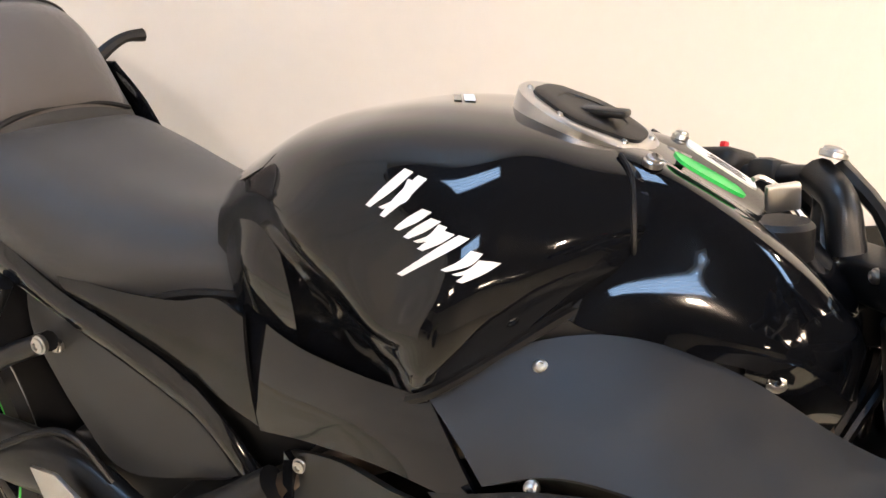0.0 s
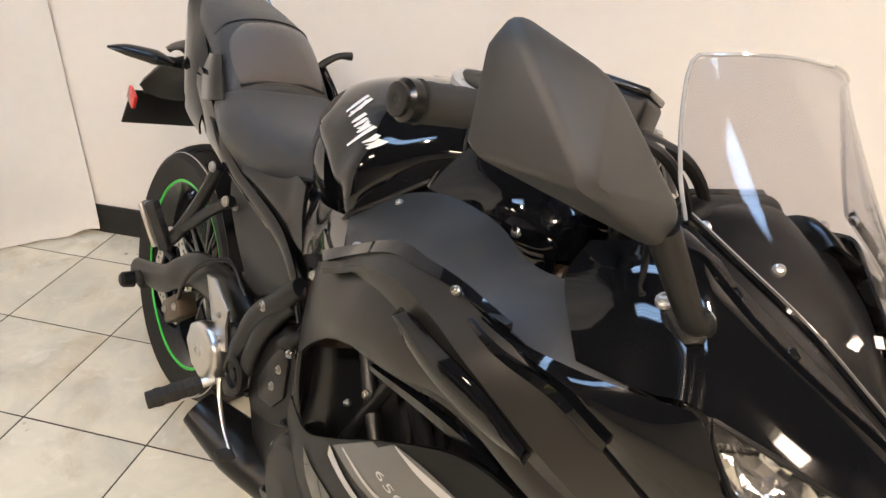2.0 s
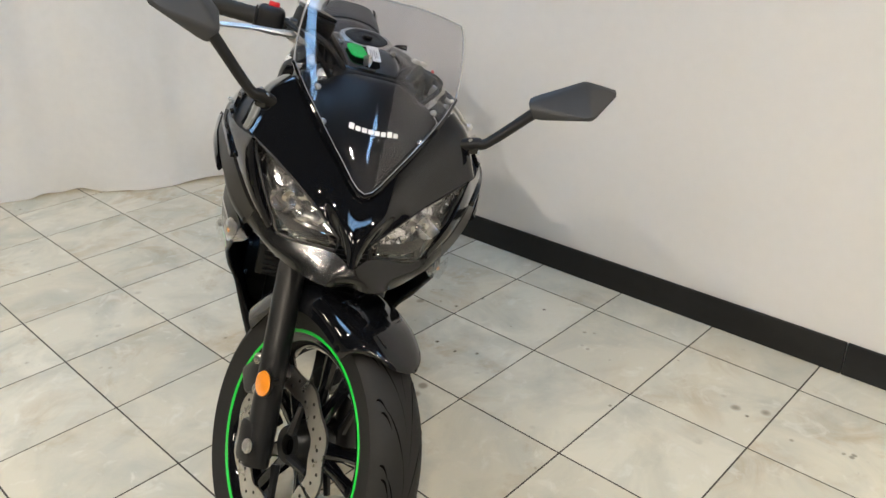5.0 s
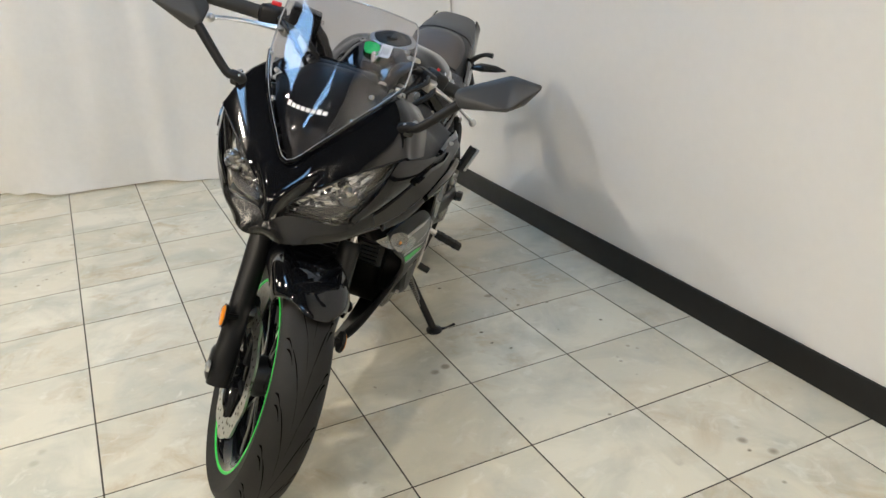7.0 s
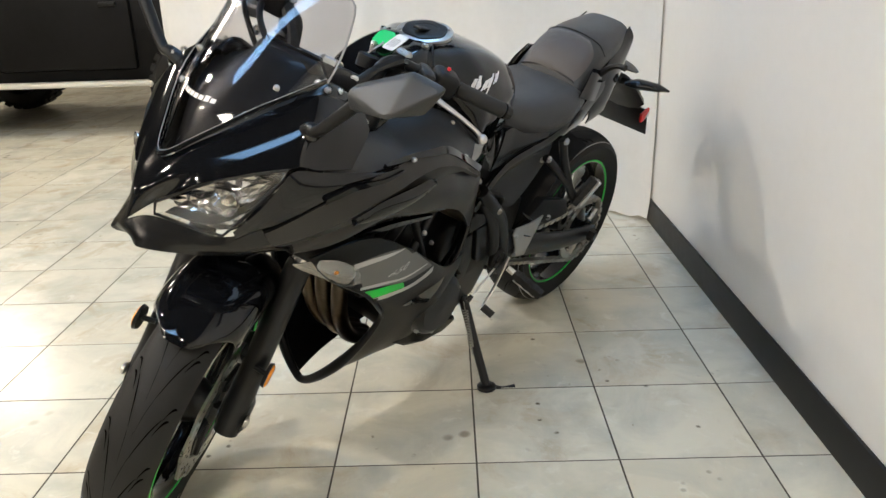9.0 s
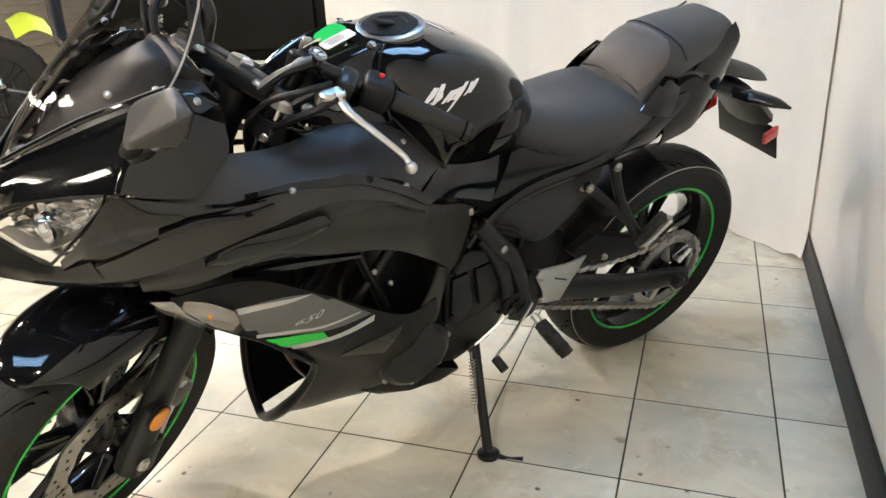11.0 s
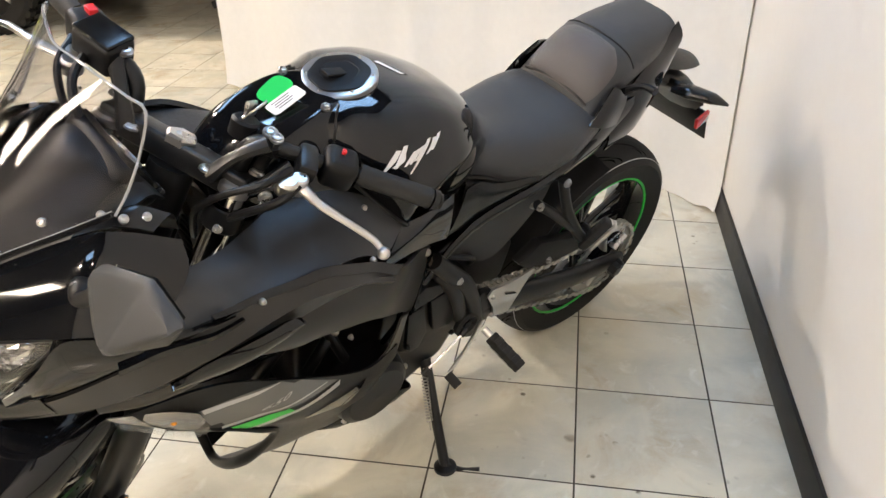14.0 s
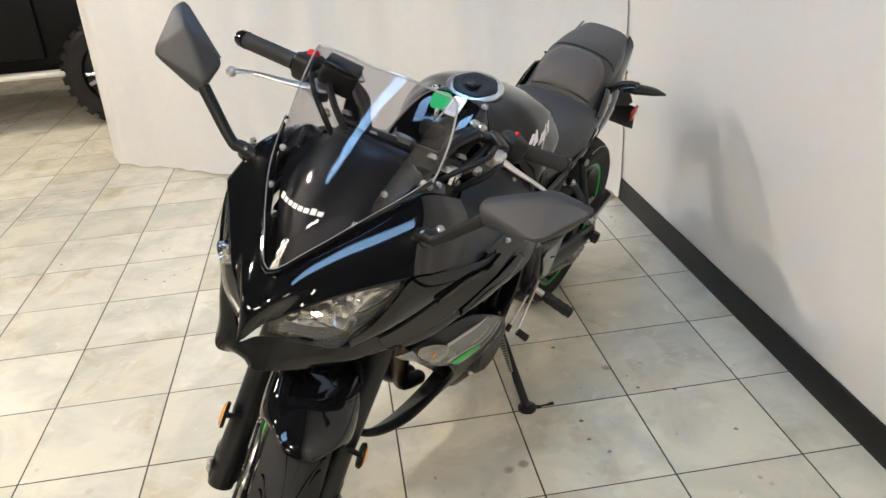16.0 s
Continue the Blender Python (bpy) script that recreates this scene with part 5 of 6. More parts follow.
for s in (1, -1):
    a, b = Vector((0.815, s * 0.105, 0.985)), Vector((0.678, s * 0.356, 0.951))
    bm = bmesh.new()
    tube(bm, [(0.82, s * 0.085, 0.945), (0.805, s * 0.095, 0.985), (0.80, s * 0.13, 1.002)], [0.015, 0.014, 0.016], 12, 4)
    riser = steered(part("bar_riser", bm, BLACK, bike, "black forged bar riser"))
    bolt(riser, Vector((0.80, s * 0.115, 1.022)), (0, 0, 1), 0.009)
    bm = bmesh.new()
    d = (b - a).normalized()
    start = Vector((0.80, s * 0.125, 1.0))
    d = (b - start).normalized()
    tube(bm, [start, b], 0.011, 14)
    bar = steered(part("handlebar", bm, BLACK, bike, "black handlebar tube"))
    bm = bmesh.new()
    L = (b - start).length
    ribs = [(L * 0.46, 0.022), (L * 0.47, 0.0175)] + [(L * (0.47 + 0.45 * k / 14), 0.0165 if k % 2 else 0.0158) for k in range(15)] + [(L * 0.925, 0.0175), (L * 0.935, 0.011)]
    turned(bm, ribs, start, d, 20)
    part("grip", bm, GRIP, bar, "ribbed black rubber grip")
    bm = bmesh.new()
    turned(bm, [(L * 0.935, 0.012), (L * 0.94, 0.0165), (L * 0.975, 0.0165), (L * 0.985, 0.013), (L, 0.013), (L * 1.005, 0.007), (L * 0.995, 0.0001)], start, d, 20)
    part("bar_end", bm, SATIN, bar, "black bar end weight")
    box_at = start + d * (L * 0.36)
    bm = bmesh.new()
    block(bm, Matrix.Translation(box_at) @ d.to_track_quat("Y", "Z").to_matrix().to_4x4(), (0.052, 0.052, 0.05), 0.012, 3)
    box_ = part("switch_box", bm, DEEP, bar, "black handlebar switch box")
    bm = bmesh.new()
    block(bm, Matrix.Translation(box_at + Vector((-0.006, 0, 0.028))) @ d.to_track_quat("Y", "Z").to_matrix().to_4x4(), (0.014, 0.02, 0.010) if s < 0 else (0.007, 0.007, 0.007), 0.002)
    part("red_button", bm, RED_SWITCH, box_, "red switch button")
    bm = bmesh.new()
    block(bm, Matrix.Translation(start + d * (L * 0.20) + Vector((0.012, 0, 0))) @ d.to_track_quat("Y", "Z").to_matrix().to_4x4(), (0.055, 0.03, 0.034), 0.009)
    part("lever_perch", bm, BLACK, bar)
    end = Vector((0.812, s * 0.326, 0.933)) if s > 0 else Vector((0.80, s * 0.335, 0.94))
    lp = Vector((0.822, s * 0.180, 0.982))
    bm = bmesh.new()
    tube(bm, [lp, lp.lerp(end, 0.25) + Vector((0.008, 0, 0.004)), lp.lerp(end, 0.55) + Vector((0.004, 0, 0.006)), lp.lerp(end, 0.85) + Vector((-0.006, 0, 0.002)), end], [0.011, 0.008, 0.0062, 0.006, 0.006], 10, 5, 0.7)
    bmesh.ops.create_uvsphere(bm, u_segments=12, v_segments=8, radius=0.010, matrix=Matrix.Translation(end))
    lever = part("lever", bm, SILVER, bar, "silver alloy hand lever")
    bm = bmesh.new()
    turned(bm, [(-0.014, 0.013), (0.012, 0.013), (0.015, 0.010), (0.015, 0.0001)], lp, (0, 0, 1), 16)
    part("lever_pivot", bm, SILVER, lever)
# brake fluid reservoir on the right bar
bm = bmesh.new()
block(bm, pose(0.802, -0.148, 1.008, 0, 0, -8), (0.052, 0.068, 0.046), 0.007, 3)
res = steered(part("fluid_reservoir", bm, DEEP, bike, "black brake fluid reservoir"))
bm = bmesh.new()
block(bm, pose(0.802, -0.148, 1.034, 0, 0, -8), (0.049, 0.065, 0.008), 0.003, 3)
part("reservoir_lid", bm, SATIN, res)

# ---- engine, frame and running gear ----
bm = bmesh.new()
plate(bm, [(.30, .27), (.42, .22), (.60, .24), (.68, .34), (.70, .55), (.62, .70), (.45, .70), (.38, .58), (.27, .52), (.25, .36)], -.12, .12, .02, 3)
engine = part("engine_block", bm, BLACK, bike, "black engine block")
for s in (1, -1):
    bm = bmesh.new()
    turned(bm, [(0.09, 0.092), (0.15, 0.088), (0.176, 0.080), (0.186, 0.066), (0.190, 0.0001)], (0.545, 0, 0.362), (0, s, 0), 36)
    c = part("engine_cover", bm, BLACK, engine, "round black engine side cover", 30)
    for k in range(7):
        q = k * math.tau / 7 + 0.2
        bolt(c, Vector((0.545 + math.cos(q) * 0.083, s * 0.170, 0.362 + math.sin(q) * 0.083)), (0, s, 0), 0.005)
    bm = bmesh.new()
    if s > 0:
        plate(bm, [(.452, .570), (.426, .586), (.345, .564), (.311, .499), (.290, .426), (.298, .392), (.357, .376), (.414, .350), (.448, .372), (.464, .494)], .10, .132, .012, 3)
    else:
        plate(bm, [(.452, .525), (.430, .558), (.386, .548), (.344, .495), (.305, .432), (.303, .368), (.330, .346), (.391, .362), (.448, .393), (.458, .459)], -.11, -.143, .010, 3)
    drive = part("drive_cover", bm, DEEP, engine, "black moulded drive cover")
    ribs = [[(.448, .556), (.424, .570), (.362, .552), (.352, .530), (.408, .524), (.452, .512)], [(.400, .516), (.352, .520), (.322, .470), (.306, .424), (.330, .402), (.372, .412)],
            [(.452, .500), (.412, .508), (.388, .420), (.404, .374), (.440, .384)]] if s > 0 else [[(.425, .505), (.398, .520), (.362, .470), (.340, .420), (.352, .392), (.400, .402), (.430, .440)]]
    for k, rib in enumerate(ribs):
        bm = bmesh.new()
        plate(bm, rib, s * .128, s * (.149 - .003 * k), .007, 2)
        part("cover_rib", bm, BLACK, drive)
    for u, w in ((.440, .540), (.350, .512), (.312, .372), (.440, .402)):
        bolt(drive, (u, s * .146, w), (0, s, 0), .005, BLACK)
    upper, lower = [(.405, .622), (.365, .578), (.317, .528), (.276, .455), (.248, .385)], [(.392, .588), (.362, .548), (.336, .507), (.312, .455), (.300, .415)]
    for line, thick in ((upper, .020), (lower, .016)):
        bm = bmesh.new()
        tube(bm, [(u, s * v, w) for (u, w), v in zip(line, (.136, .147, .150, .148, .144))], [thick * .9, thick, thick * 1.05, thick, thick], 14, 4)
        part("frame_tube", bm, BLACK, bike, "black frame tube")
    bolt(bike, (.352, s * .168, .566), (0, s, 0), .007)
    bm = bmesh.new()
    tube(bm, [(.40, s * .12, .60), (.52, s * .13, .72), (.68, s * .09, .80), (.80, s * .04, .83)], 0.016, 10, 4)
    part("frame_tube", bm, BRONZE, bike)
    bm = bmesh.new()
    tube(bm, [(.45, s * .13, .56), (.62, s * .14, .66), (.80, s * .05, .78)], 0.013, 10, 3)
    part("frame_tube", bm, BRONZE, bike)
    # rider peg, heel guard
    bm = bmesh.new()
    edge = [(.243, .459), (.232, .477), (.156, .470), (.099, .480), (.130, .420), (.152, .368), (.205, .378), (.212, .413)] if s > 0 else [(.130, .512), (.165, .520), (.234, .493), (.230, .456), (.250, .421), (.214, .402), (.180, .440)]
    plate(bm, edge, s * .160, s * .165, .0015)
    guard = part("heel_guard", bm, SILVER, bike, "brushed alloy heel guard")
    bm = bmesh.new()
    tube(bm, [(.150, s * .166, .428), (.185, s * .166, .442)], .004, 6, 0, .4)
    part("slot", bm, DEEP, guard)
    for u, w in ((.226, .452), (.212, .388)) if s > 0 else ((.205, .470), (.218, .430)):
        bolt(guard, (u, s * .166, w), (0, s, 0), .005)
    bm = bmesh.new()
    plate(bm, [(.300, .400), (.292, .440), (.250, .470), (.220, .462), (.205, .400), (.215, .345), (.250, .330), (.290, .350)], s * .138, s * .156, .005)
    hanger = part("peg_hanger", bm, BLACK, bike, "black cast peg hanger")
    bm = bmesh.new()
    turned(bm, [(0, .034), (.010, .034), (.014, .029), (.014, .024), (.006, .022), (.006, .013), (.012, .011), (.012, .0001)], (.284, s * .152, .396), (0, s, 0), 28)
    part("pivot_ring", bm, DEEP, hanger, "black ringed swingarm pivot")
    bm = bmesh.new()
    p0, p1 = Vector((.226, s * .165, .350)), Vector((.205, s * .275, .312))
    tube(bm, [p0, p0.lerp(p1, 0.25)], 0.009, 10)
    peg = part("foot_peg", bm, SILVER, bike, "rubber topped foot peg")
    for k in range(7):
        bm = bmesh.new()
        q = p0.lerp(p1, 0.26 + 0.68 * k / 6)
        block(bm, Matrix.Translation(q) @ (p1 - p0).to_track_quat("Y", "Z").to_matrix().to_4x4(), (0.028, 0.0155, 0.021 + (0.003 if k % 2 else 0)), 0.003)
        part("peg_rubber", bm, GRIP, peg)
    bm = bmesh.new()
    block(bm, Matrix.Translation(p0.lerp(p1, .55) + Vector((0, 0, -.014))) @ (p1 - p0).to_track_quat("Y", "Z").to_matrix().to_4x4(), (0.024, 0.075, 0.006), 0.002)
    part("peg_plate", bm, SILVER, peg)
    # pillion peg and its bracket
    bm = bmesh.new()
    tube(bm, [(.058, s * .138, .690), (.040, s * .148, .635), (.014, s * .154, .586), (-.030, s * .160, .525), (-.060, s * .165, .492)], [.012, .012, .013, .013, .014], 10, 4)
    br = part("pillion_bracket", bm, BLACK, bike, "black pillion peg bracket")
    bm = bmesh.new()
    tube(bm, [(.126, s * .138, .651), (.080, s * .146, .618), (.035, s * .152, .580), (-.010, s * .158, .545)], 0.011, 10, 4)
    part("bracket_arm", bm, BLACK, br)
    bolt(br, (.058, s * .152, .690), (0, s, 0), .008)
    bolt(br, (.126, s * .150, .651), (0, s, 0), .008)
    q0, q1 = Vector((-.056, s * .176, .478)), Vector((-.085, s * .205, .565))
    bm = bmesh.new()
    tube(bm, [q0, q1], 0.010, 10)
    part("pillion_peg", bm, SILVER, br, "folded silver pillion peg")
    bm = bmesh.new()
    block(bm, Matrix.Translation(q0.lerp(q1, .5) + Vector((-.007, s * .010, 0))) @ (q1 - q0).to_track_quat("Y", "Z").to_matrix().to_4x4(), (0.026, 0.092, 0.010), 0.004, 3)
    part("peg_shell", bm, SILVER, br, "folded silver pillion peg shell")
    for k in range(6):
        bm = bmesh.new()
        q = q0.lerp(q1, 0.12 + 0.82 * k / 5) + Vector((0.008, -s * 0.004, 0))
        block(bm, Matrix.Translation(q) @ (q1 - q0).to_track_quat("Y", "Z").to_matrix().to_4x4(), (0.026, 0.019, 0.020), 0.003)
        part("peg_pad", bm, GRIP, br)
    # swingarm arm
    bm = bmesh.new()
    rows = []
    beam = ((.27, .408, .034, .018), (.12, .376, .035, .020), (0, .344, .035, .020), (-.10, .318, .033, .018), (-.20, .300, .031, .017), (-.28, .289, .029, .015), (-.335, .284, .021, .012))
    if s < 0:
        beam = ((.24, .455, .036, .02), (.16, .474, .036, .022), (.06, .462, .042, .022), (-.03, .440, .040, .020), (-.10, .396, .038, .018), (-.18, .346, .034, .016), (-.335, .298, .024, .014))
    for u, w, h, d in beam:
        v = .138 if s > 0 else .118 if u > -.1 else .125
        rows.append([(u, s * (v + d * math.cos(q)), w + h * math.sin(q)) for q in np.linspace(0, math.tau, 13)[:-1]])
    g = add_grid(bm, surface([r + [r[0]] for r in rows], 4, 2)[:, :-1], wrap=True)
    bm.faces.new(g[0])
    bm.faces.new(list(reversed(g[-1])))
    arm = part("swingarm", bm, BLACK, bike, "black swingarm beam")
    bm = bmesh.new()
    turned(bm, [(0, 0.020), (0.018, 0.020), (0.022, 0.014), (0.022, 0.0001)], REAR + Vector((0, s * .145, -.004)), (0, s, 0), 6)
    part("axle_nut", bm, BLACK, arm, "", 0)
    bm = bmesh.new()
    turned(bm, [(0, 0.019), (0.024, 0.018), (0.030, 0.012), (0.031, 0.0001)], (-.305, s * .140, .282), (0, s, 0), 18)
    part("stand_bobbin", bm, DEEP, arm)
# chain guard and inner guard
bm = bmesh.new()
plate(bm, [(.112, .462), (.05, .50), (-.10, .455), (-.13, .40), (0.0, .405), (.08, .436)], .10, .130, .008)
part("chain_guard", bm, DEEP, bike, "black plastic chain guard")
bolt(bike, (0, .134, .427), (0, 1, 0), .007)
rows = [[tuple(REAR + Vector((math.cos(radians(q)) * (0.335 - abs(x) * 0.02), x * 0.085, math.sin(radians(q)) * (0.335 - abs(x) * 0.02)))) for x in (-1, -.6, 0, .6, 1)] for q in (20, 40, 60, 75)]
bm = bmesh.new()
sheet(bm, surface(rows, 4, 3), 0.004)
part("rear_hugger", bm, DEEP, bike)

bm = bmesh.new()
plate(bm, [(.11, .40), (.20, .34), (.31, .34), (.36, .52), (.30, .58), (.20, .54), (.10, .50)], -.088, .088, .012)
part("pivot_casting", bm, BLACK, bike, "black frame casting round the swingarm pivot")
# chain and sprockets
SP0, SP1, R0, R1 = Vector((.285, .106, .395)), REAR + Vector((0, .106, 0)), 0.040, 0.112
bm = bmesh.new()
n = 46
teeth = [(math.cos(k * math.tau / (2 * n)) * (R1 + (0.004 if k % 2 else -0.003)), math.sin(k * math.tau / (2 * n)) * (R1 + (0.004 if k % 2 else -0.003))) for k in range(2 * n)]
hole = [(math.cos(k * math.tau / (2 * n)) * 0.088, math.sin(k * math.tau / (2 * n)) * 0.088) for k in range(2 * n)]
add_grid(bm, list(zip(*[[tuple(SP1 + Vector((p[0], h, p[1]))) for p in ring] for ring, h in ((teeth, -.003), (teeth, .003), (hole, .003), (hole, -.003), (teeth, -.003))])))
sprocket = part("rear_sprocket", bm, STEEL, bike, "large steel rear sprocket", 20)
for k in range(5):
    q = k * math.tau / 5
    bm = bmesh.new()
    tube(bm, [SP1 + Vector((math.cos(q) * .04, 0, math.sin(q) * .04)), SP1 + Vector((math.cos(q) * .09, 0, math.sin(q) * .09))], [0.016, 0.012], 8, 0, 0.4)
    part("sprocket_arm", bm, STEEL, sprocket)
path = []
along = (SP1 - SP0).length
base_angle = math.atan2(SP1.z - SP0.z, SP1.x - SP0.x)
spread = math.acos((R0 - R1) / along)
for c, r, a0, a1 in ((SP0, R0, base_angle + spread, base_angle + math.tau - spread), (SP1, R1, base_angle - spread, base_angle + spread)):
    for k in range(25):
        q = a0 + (a1 - a0) * k / 24
        path.append(c + Vector((math.cos(q) * r, 0, math.sin(q) * r)))
# the lower run hangs a little slack
low_a, low_b = path[24], path[25]
path[25:25] = [low_a.lerp(low_b, k / 10) - Vector((0, 0, 0.032 * math.sin(math.pi * k / 10))) for k in range(1, 10)]
path.append(path[0])
pts = np.array([tuple(p) for p in path])
cum = np.r_[0, np.cumsum(np.linalg.norm(np.diff(pts, axis=0), axis=1))]
links = int(cum[-1] / 0.0159)
chain_root = new("chain")
chain_root.parent = bike
chain_root["label"] = "oily steel drive chain"
meshes = []
for wide in (0.010, 0.0065):
    bm = bmesh.new()
    for side in (1, -1):
        block(bm, Matrix.Translation((0, side * wide, 0)), (0.0205, 0.0022, 0.012), 0.002, 1)
    turned(bm, [(-wide, 0.0045), (wide, 0.0045)], (-0.008, 0, 0), (0, 1, 0), 6)
    me = bpy.data.meshes.new("chain_link")
    bm.to_mesh(me)
    bm.free()
    me.materials.append(CHAIN)
    meshes.append(me)
for k in range(links):
    d0, d1 = cum[-1] * k / links, cum[-1] * (k + 0.4) / links
    a = Vector([np.interp(d0, cum, pts[:, i]) for i in range(3)])
    b = Vector([np.interp(d1, cum, pts[:, i]) for i in range(3)])
    ob = new("chain_link", meshes[k % 2])
    ob.parent = chain_root
    ob.matrix_basis = Matrix.Translation(a) @ (b - a).to_track_quat("X", "Z").to_matrix().to_4x4()

# exhaust headers and silencer, radiator
for v in (-.06, .0, .06):
    bm = bmesh.new()
    tube(bm, [(.66, v, .60), (.76, v, .55), (.775, v * .9, .42), (.72, v * .7, .28), (.60, v * .5, .20)], 0.020, 12, 5)
    part("exhaust_header", bm, HEAT, bike, "brown heat-tinted exhaust header")
bm = bmesh.new()
tube(bm, [(.48, -.02, .21), (.36, -.06, .20), (.26, -.11, .215), (.17, -.16, .25)], [0.055, 0.065, 0.06, 0.04], 18, 4, 0.8)
part("silencer", bm, BLACK, bike, "dark underslung silencer")
bm = bmesh.new()
plate(bm, [(.112, .372), (.122, .410), (.150, .430), (.187, .436), (.228, .420), (.240, .385), (.226, .350), (.193, .332), (.150, .338)], -.150, -.182, .014, 4)
guard_r = part("silencer_cover", bm, SILVER, bike, "rounded brushed alloy silencer end cover")
bolt(guard_r, (.178, -.183, .385), (0, -1, 0), .011)
bm = bmesh.new()
block(bm, pose(.775, 0, .60, 0, -12, 0), (.035, .30, .26), .006)
radiator = part("radiator", bm, DEEP, bike, "black radiator with fine fins")
for k in range(24):
    bm = bmesh.new()
    block(bm, pose(.795 - 0.0 + 0.21 * (0.48 + k * 0.0102 - 0.6) * -1, 0, .48 + k * .0102, 0, -12, 0), (.006, .27, .0025))
    part("fin", bm, BLACK, radiator, "", 0)
bm = bmesh.new()
loft(bm, whole(stations([
    (0.55, [(0, .93), (.08, .92), (.12, .86), (.12, .74), (.08, .70)]),
    (0.72, [(0, .90), (.07, .89), (.095, .85), (.10, .74), (.08, .70)]),
    (0.80, [(0, .84), (.05, .83), (.06, .80), (.06, .74), (.05, .70)]),
])), 3, 3)
part("airbox", bm, DEEP, bike)

# front indicators in the fairing
for s in (1, -1):
    rows = [[(1.046, .182, .661), (.978, .219, .665), (.933, .233, .642)], [(1.032, .189, .649), (.972, .223, .640), (.926, .235, .620)], [(1.020, .192, .641), (.968, .216, .612), (.934, .225, .597)]]
    g = surface(rows, 4, 4)
    g = g if s > 0 else mirrored(g)
    bm = bmesh.new()
    sheet(bm, g * (1, 1.02, 1), 0.003)
    ind = part("front_indicator", bm, CLEAR, bike, "clear front indicator lens")
    ind.visible_shadow = False
    bm = bmesh.new()
    sheet(bm, g * (1, 0.95, 1), 0.002)
    part("indicator_bowl", bm, BOWL, ind, "polished indicator bowl", 0)
    bm = bmesh.new()
    bmesh.ops.create_uvsphere(bm, u_segments=10, v_segments=8, radius=0.005, matrix=Matrix.Translation((.968, s * .211, .636)))
    part("amber_bulb", bm, AMBER, ind)

# side stand with its spring
bm = bmesh.new()
sp, sf = Vector((.345, .115, .275)), Vector((.386, .281, .085))
tube(bm, [sp, sp.lerp(sf, .5), sf], [0.014, 0.012, 0.012], 10)
stand = part("side_stand", bm, BLACK, bike, "black steel side stand")
bm = bmesh.new()
inv = bike.matrix_world.inverted()
fw = bike.matrix_world @ sf
turned(bm, [(-0.002, 0.0001), (-0.002, 0.026), (0.006, 0.026), (0.010, 0.020), (0.010, 0.0001)], inv @ Vector((fw.x, fw.y, 0.004)), inv.to_3x3() @ Vector((0, 0, 1)), 18)
part("stand_foot", bm, BLACK, stand)
bm = bmesh.new()
tube(bm, [sf + Vector((0, 0, .01)), sf + Vector((-.03, .03, .0)), sf + Vector((-.055, .055, .012))], 0.006, 8, 3)
part("stand_tang", bm, BLACK, stand)
bm = bmesh.new()
a, b = sp + Vector((.02, .02, .0)), sp.lerp(sf, .62) + Vector((.02, 0, 0))
d, s1, s2 = frame_of(b - a)
L = (b - a).length
tube(bm, [a + d * (L * (0.15 + 0.7 * k / 110)) + 0.007 * (math.cos(k * 0.8) * s1 + math.sin(k * 0.8) * s2) for k in range(111)], 0.0016, 5)
tube(bm, [a, a + d * L * 0.15], 0.0018, 5)
tube(bm, [a + d * L * 0.85, b], 0.0018, 5)
part("stand_spring", bm, CHAIN, stand, "coiled steel return spring")

# ignition and key tags
bm = bmesh.new()
turned(bm, [(-0.02, 0.024), (0.004, 0.024), (0.008, 0.020), (0.008, 0.0001)], (.725, 0, .948), (-.3, 0, 1), 20)
lock = part("ignition_lock", bm, DEEP, bike)
bm = bmesh.new()
block(bm, pose(.718, 0, .972, 0, -20, 25), (.026, .008, .022), .003)
part("key", bm, STEEL, lock)
bm = bmesh.new()
rounded = lambda a, b, k: [(a * math.copysign(abs(math.cos(q)) ** k, math.cos(q)), b * math.copysign(abs(math.sin(q)) ** k, math.sin(q))) for q in np.arange(28) * math.tau / 28]
def tag(bm, m, a, b, k, thick):
    lo, hi = [[bm.verts.new(m @ Vector((x, y, h))) for x, y in rounded(a, b, k)] for h in (0, thick)]
    bm.faces.new(hi)
    bm.faces.new(list(reversed(lo)))
    for i in range(28):
        bm.faces.new((lo[i], lo[(i + 1) % 28], hi[(i + 1) % 28], hi[i]))
tag(bm, pose(.664, -.022, .976, 0, 16, 20), .029, .020, .6, .0025)
part("green_tag", bm, TAG_GREEN, lock, "bright green key tag")
bm = bmesh.new()
tag(bm, pose(.668, .014, .979, 0, 18, 8), .031, .014, .25, .0015)
card = part("white_tag", bm, CARD, lock, "white card price tag")
for k in range(4):
    bm = bmesh.new()
    block(bm, pose(.668, .014, .979, 0, 18, 8) @ Matrix.Translation((.004, -.008 + .0048 * k, .0018)), (.034 - .006 * (k % 2), .0014, .0004))
    part("print_line", bm, GREY_INK, card)
bm = bmesh.new()
tube(bm, [(.735, .004, .962), (.715, .010, .975), (.700, .008, .980), (.694, .002, .978)], .0022, 6, 4)
part("key_ring", bm, STEEL, lock)


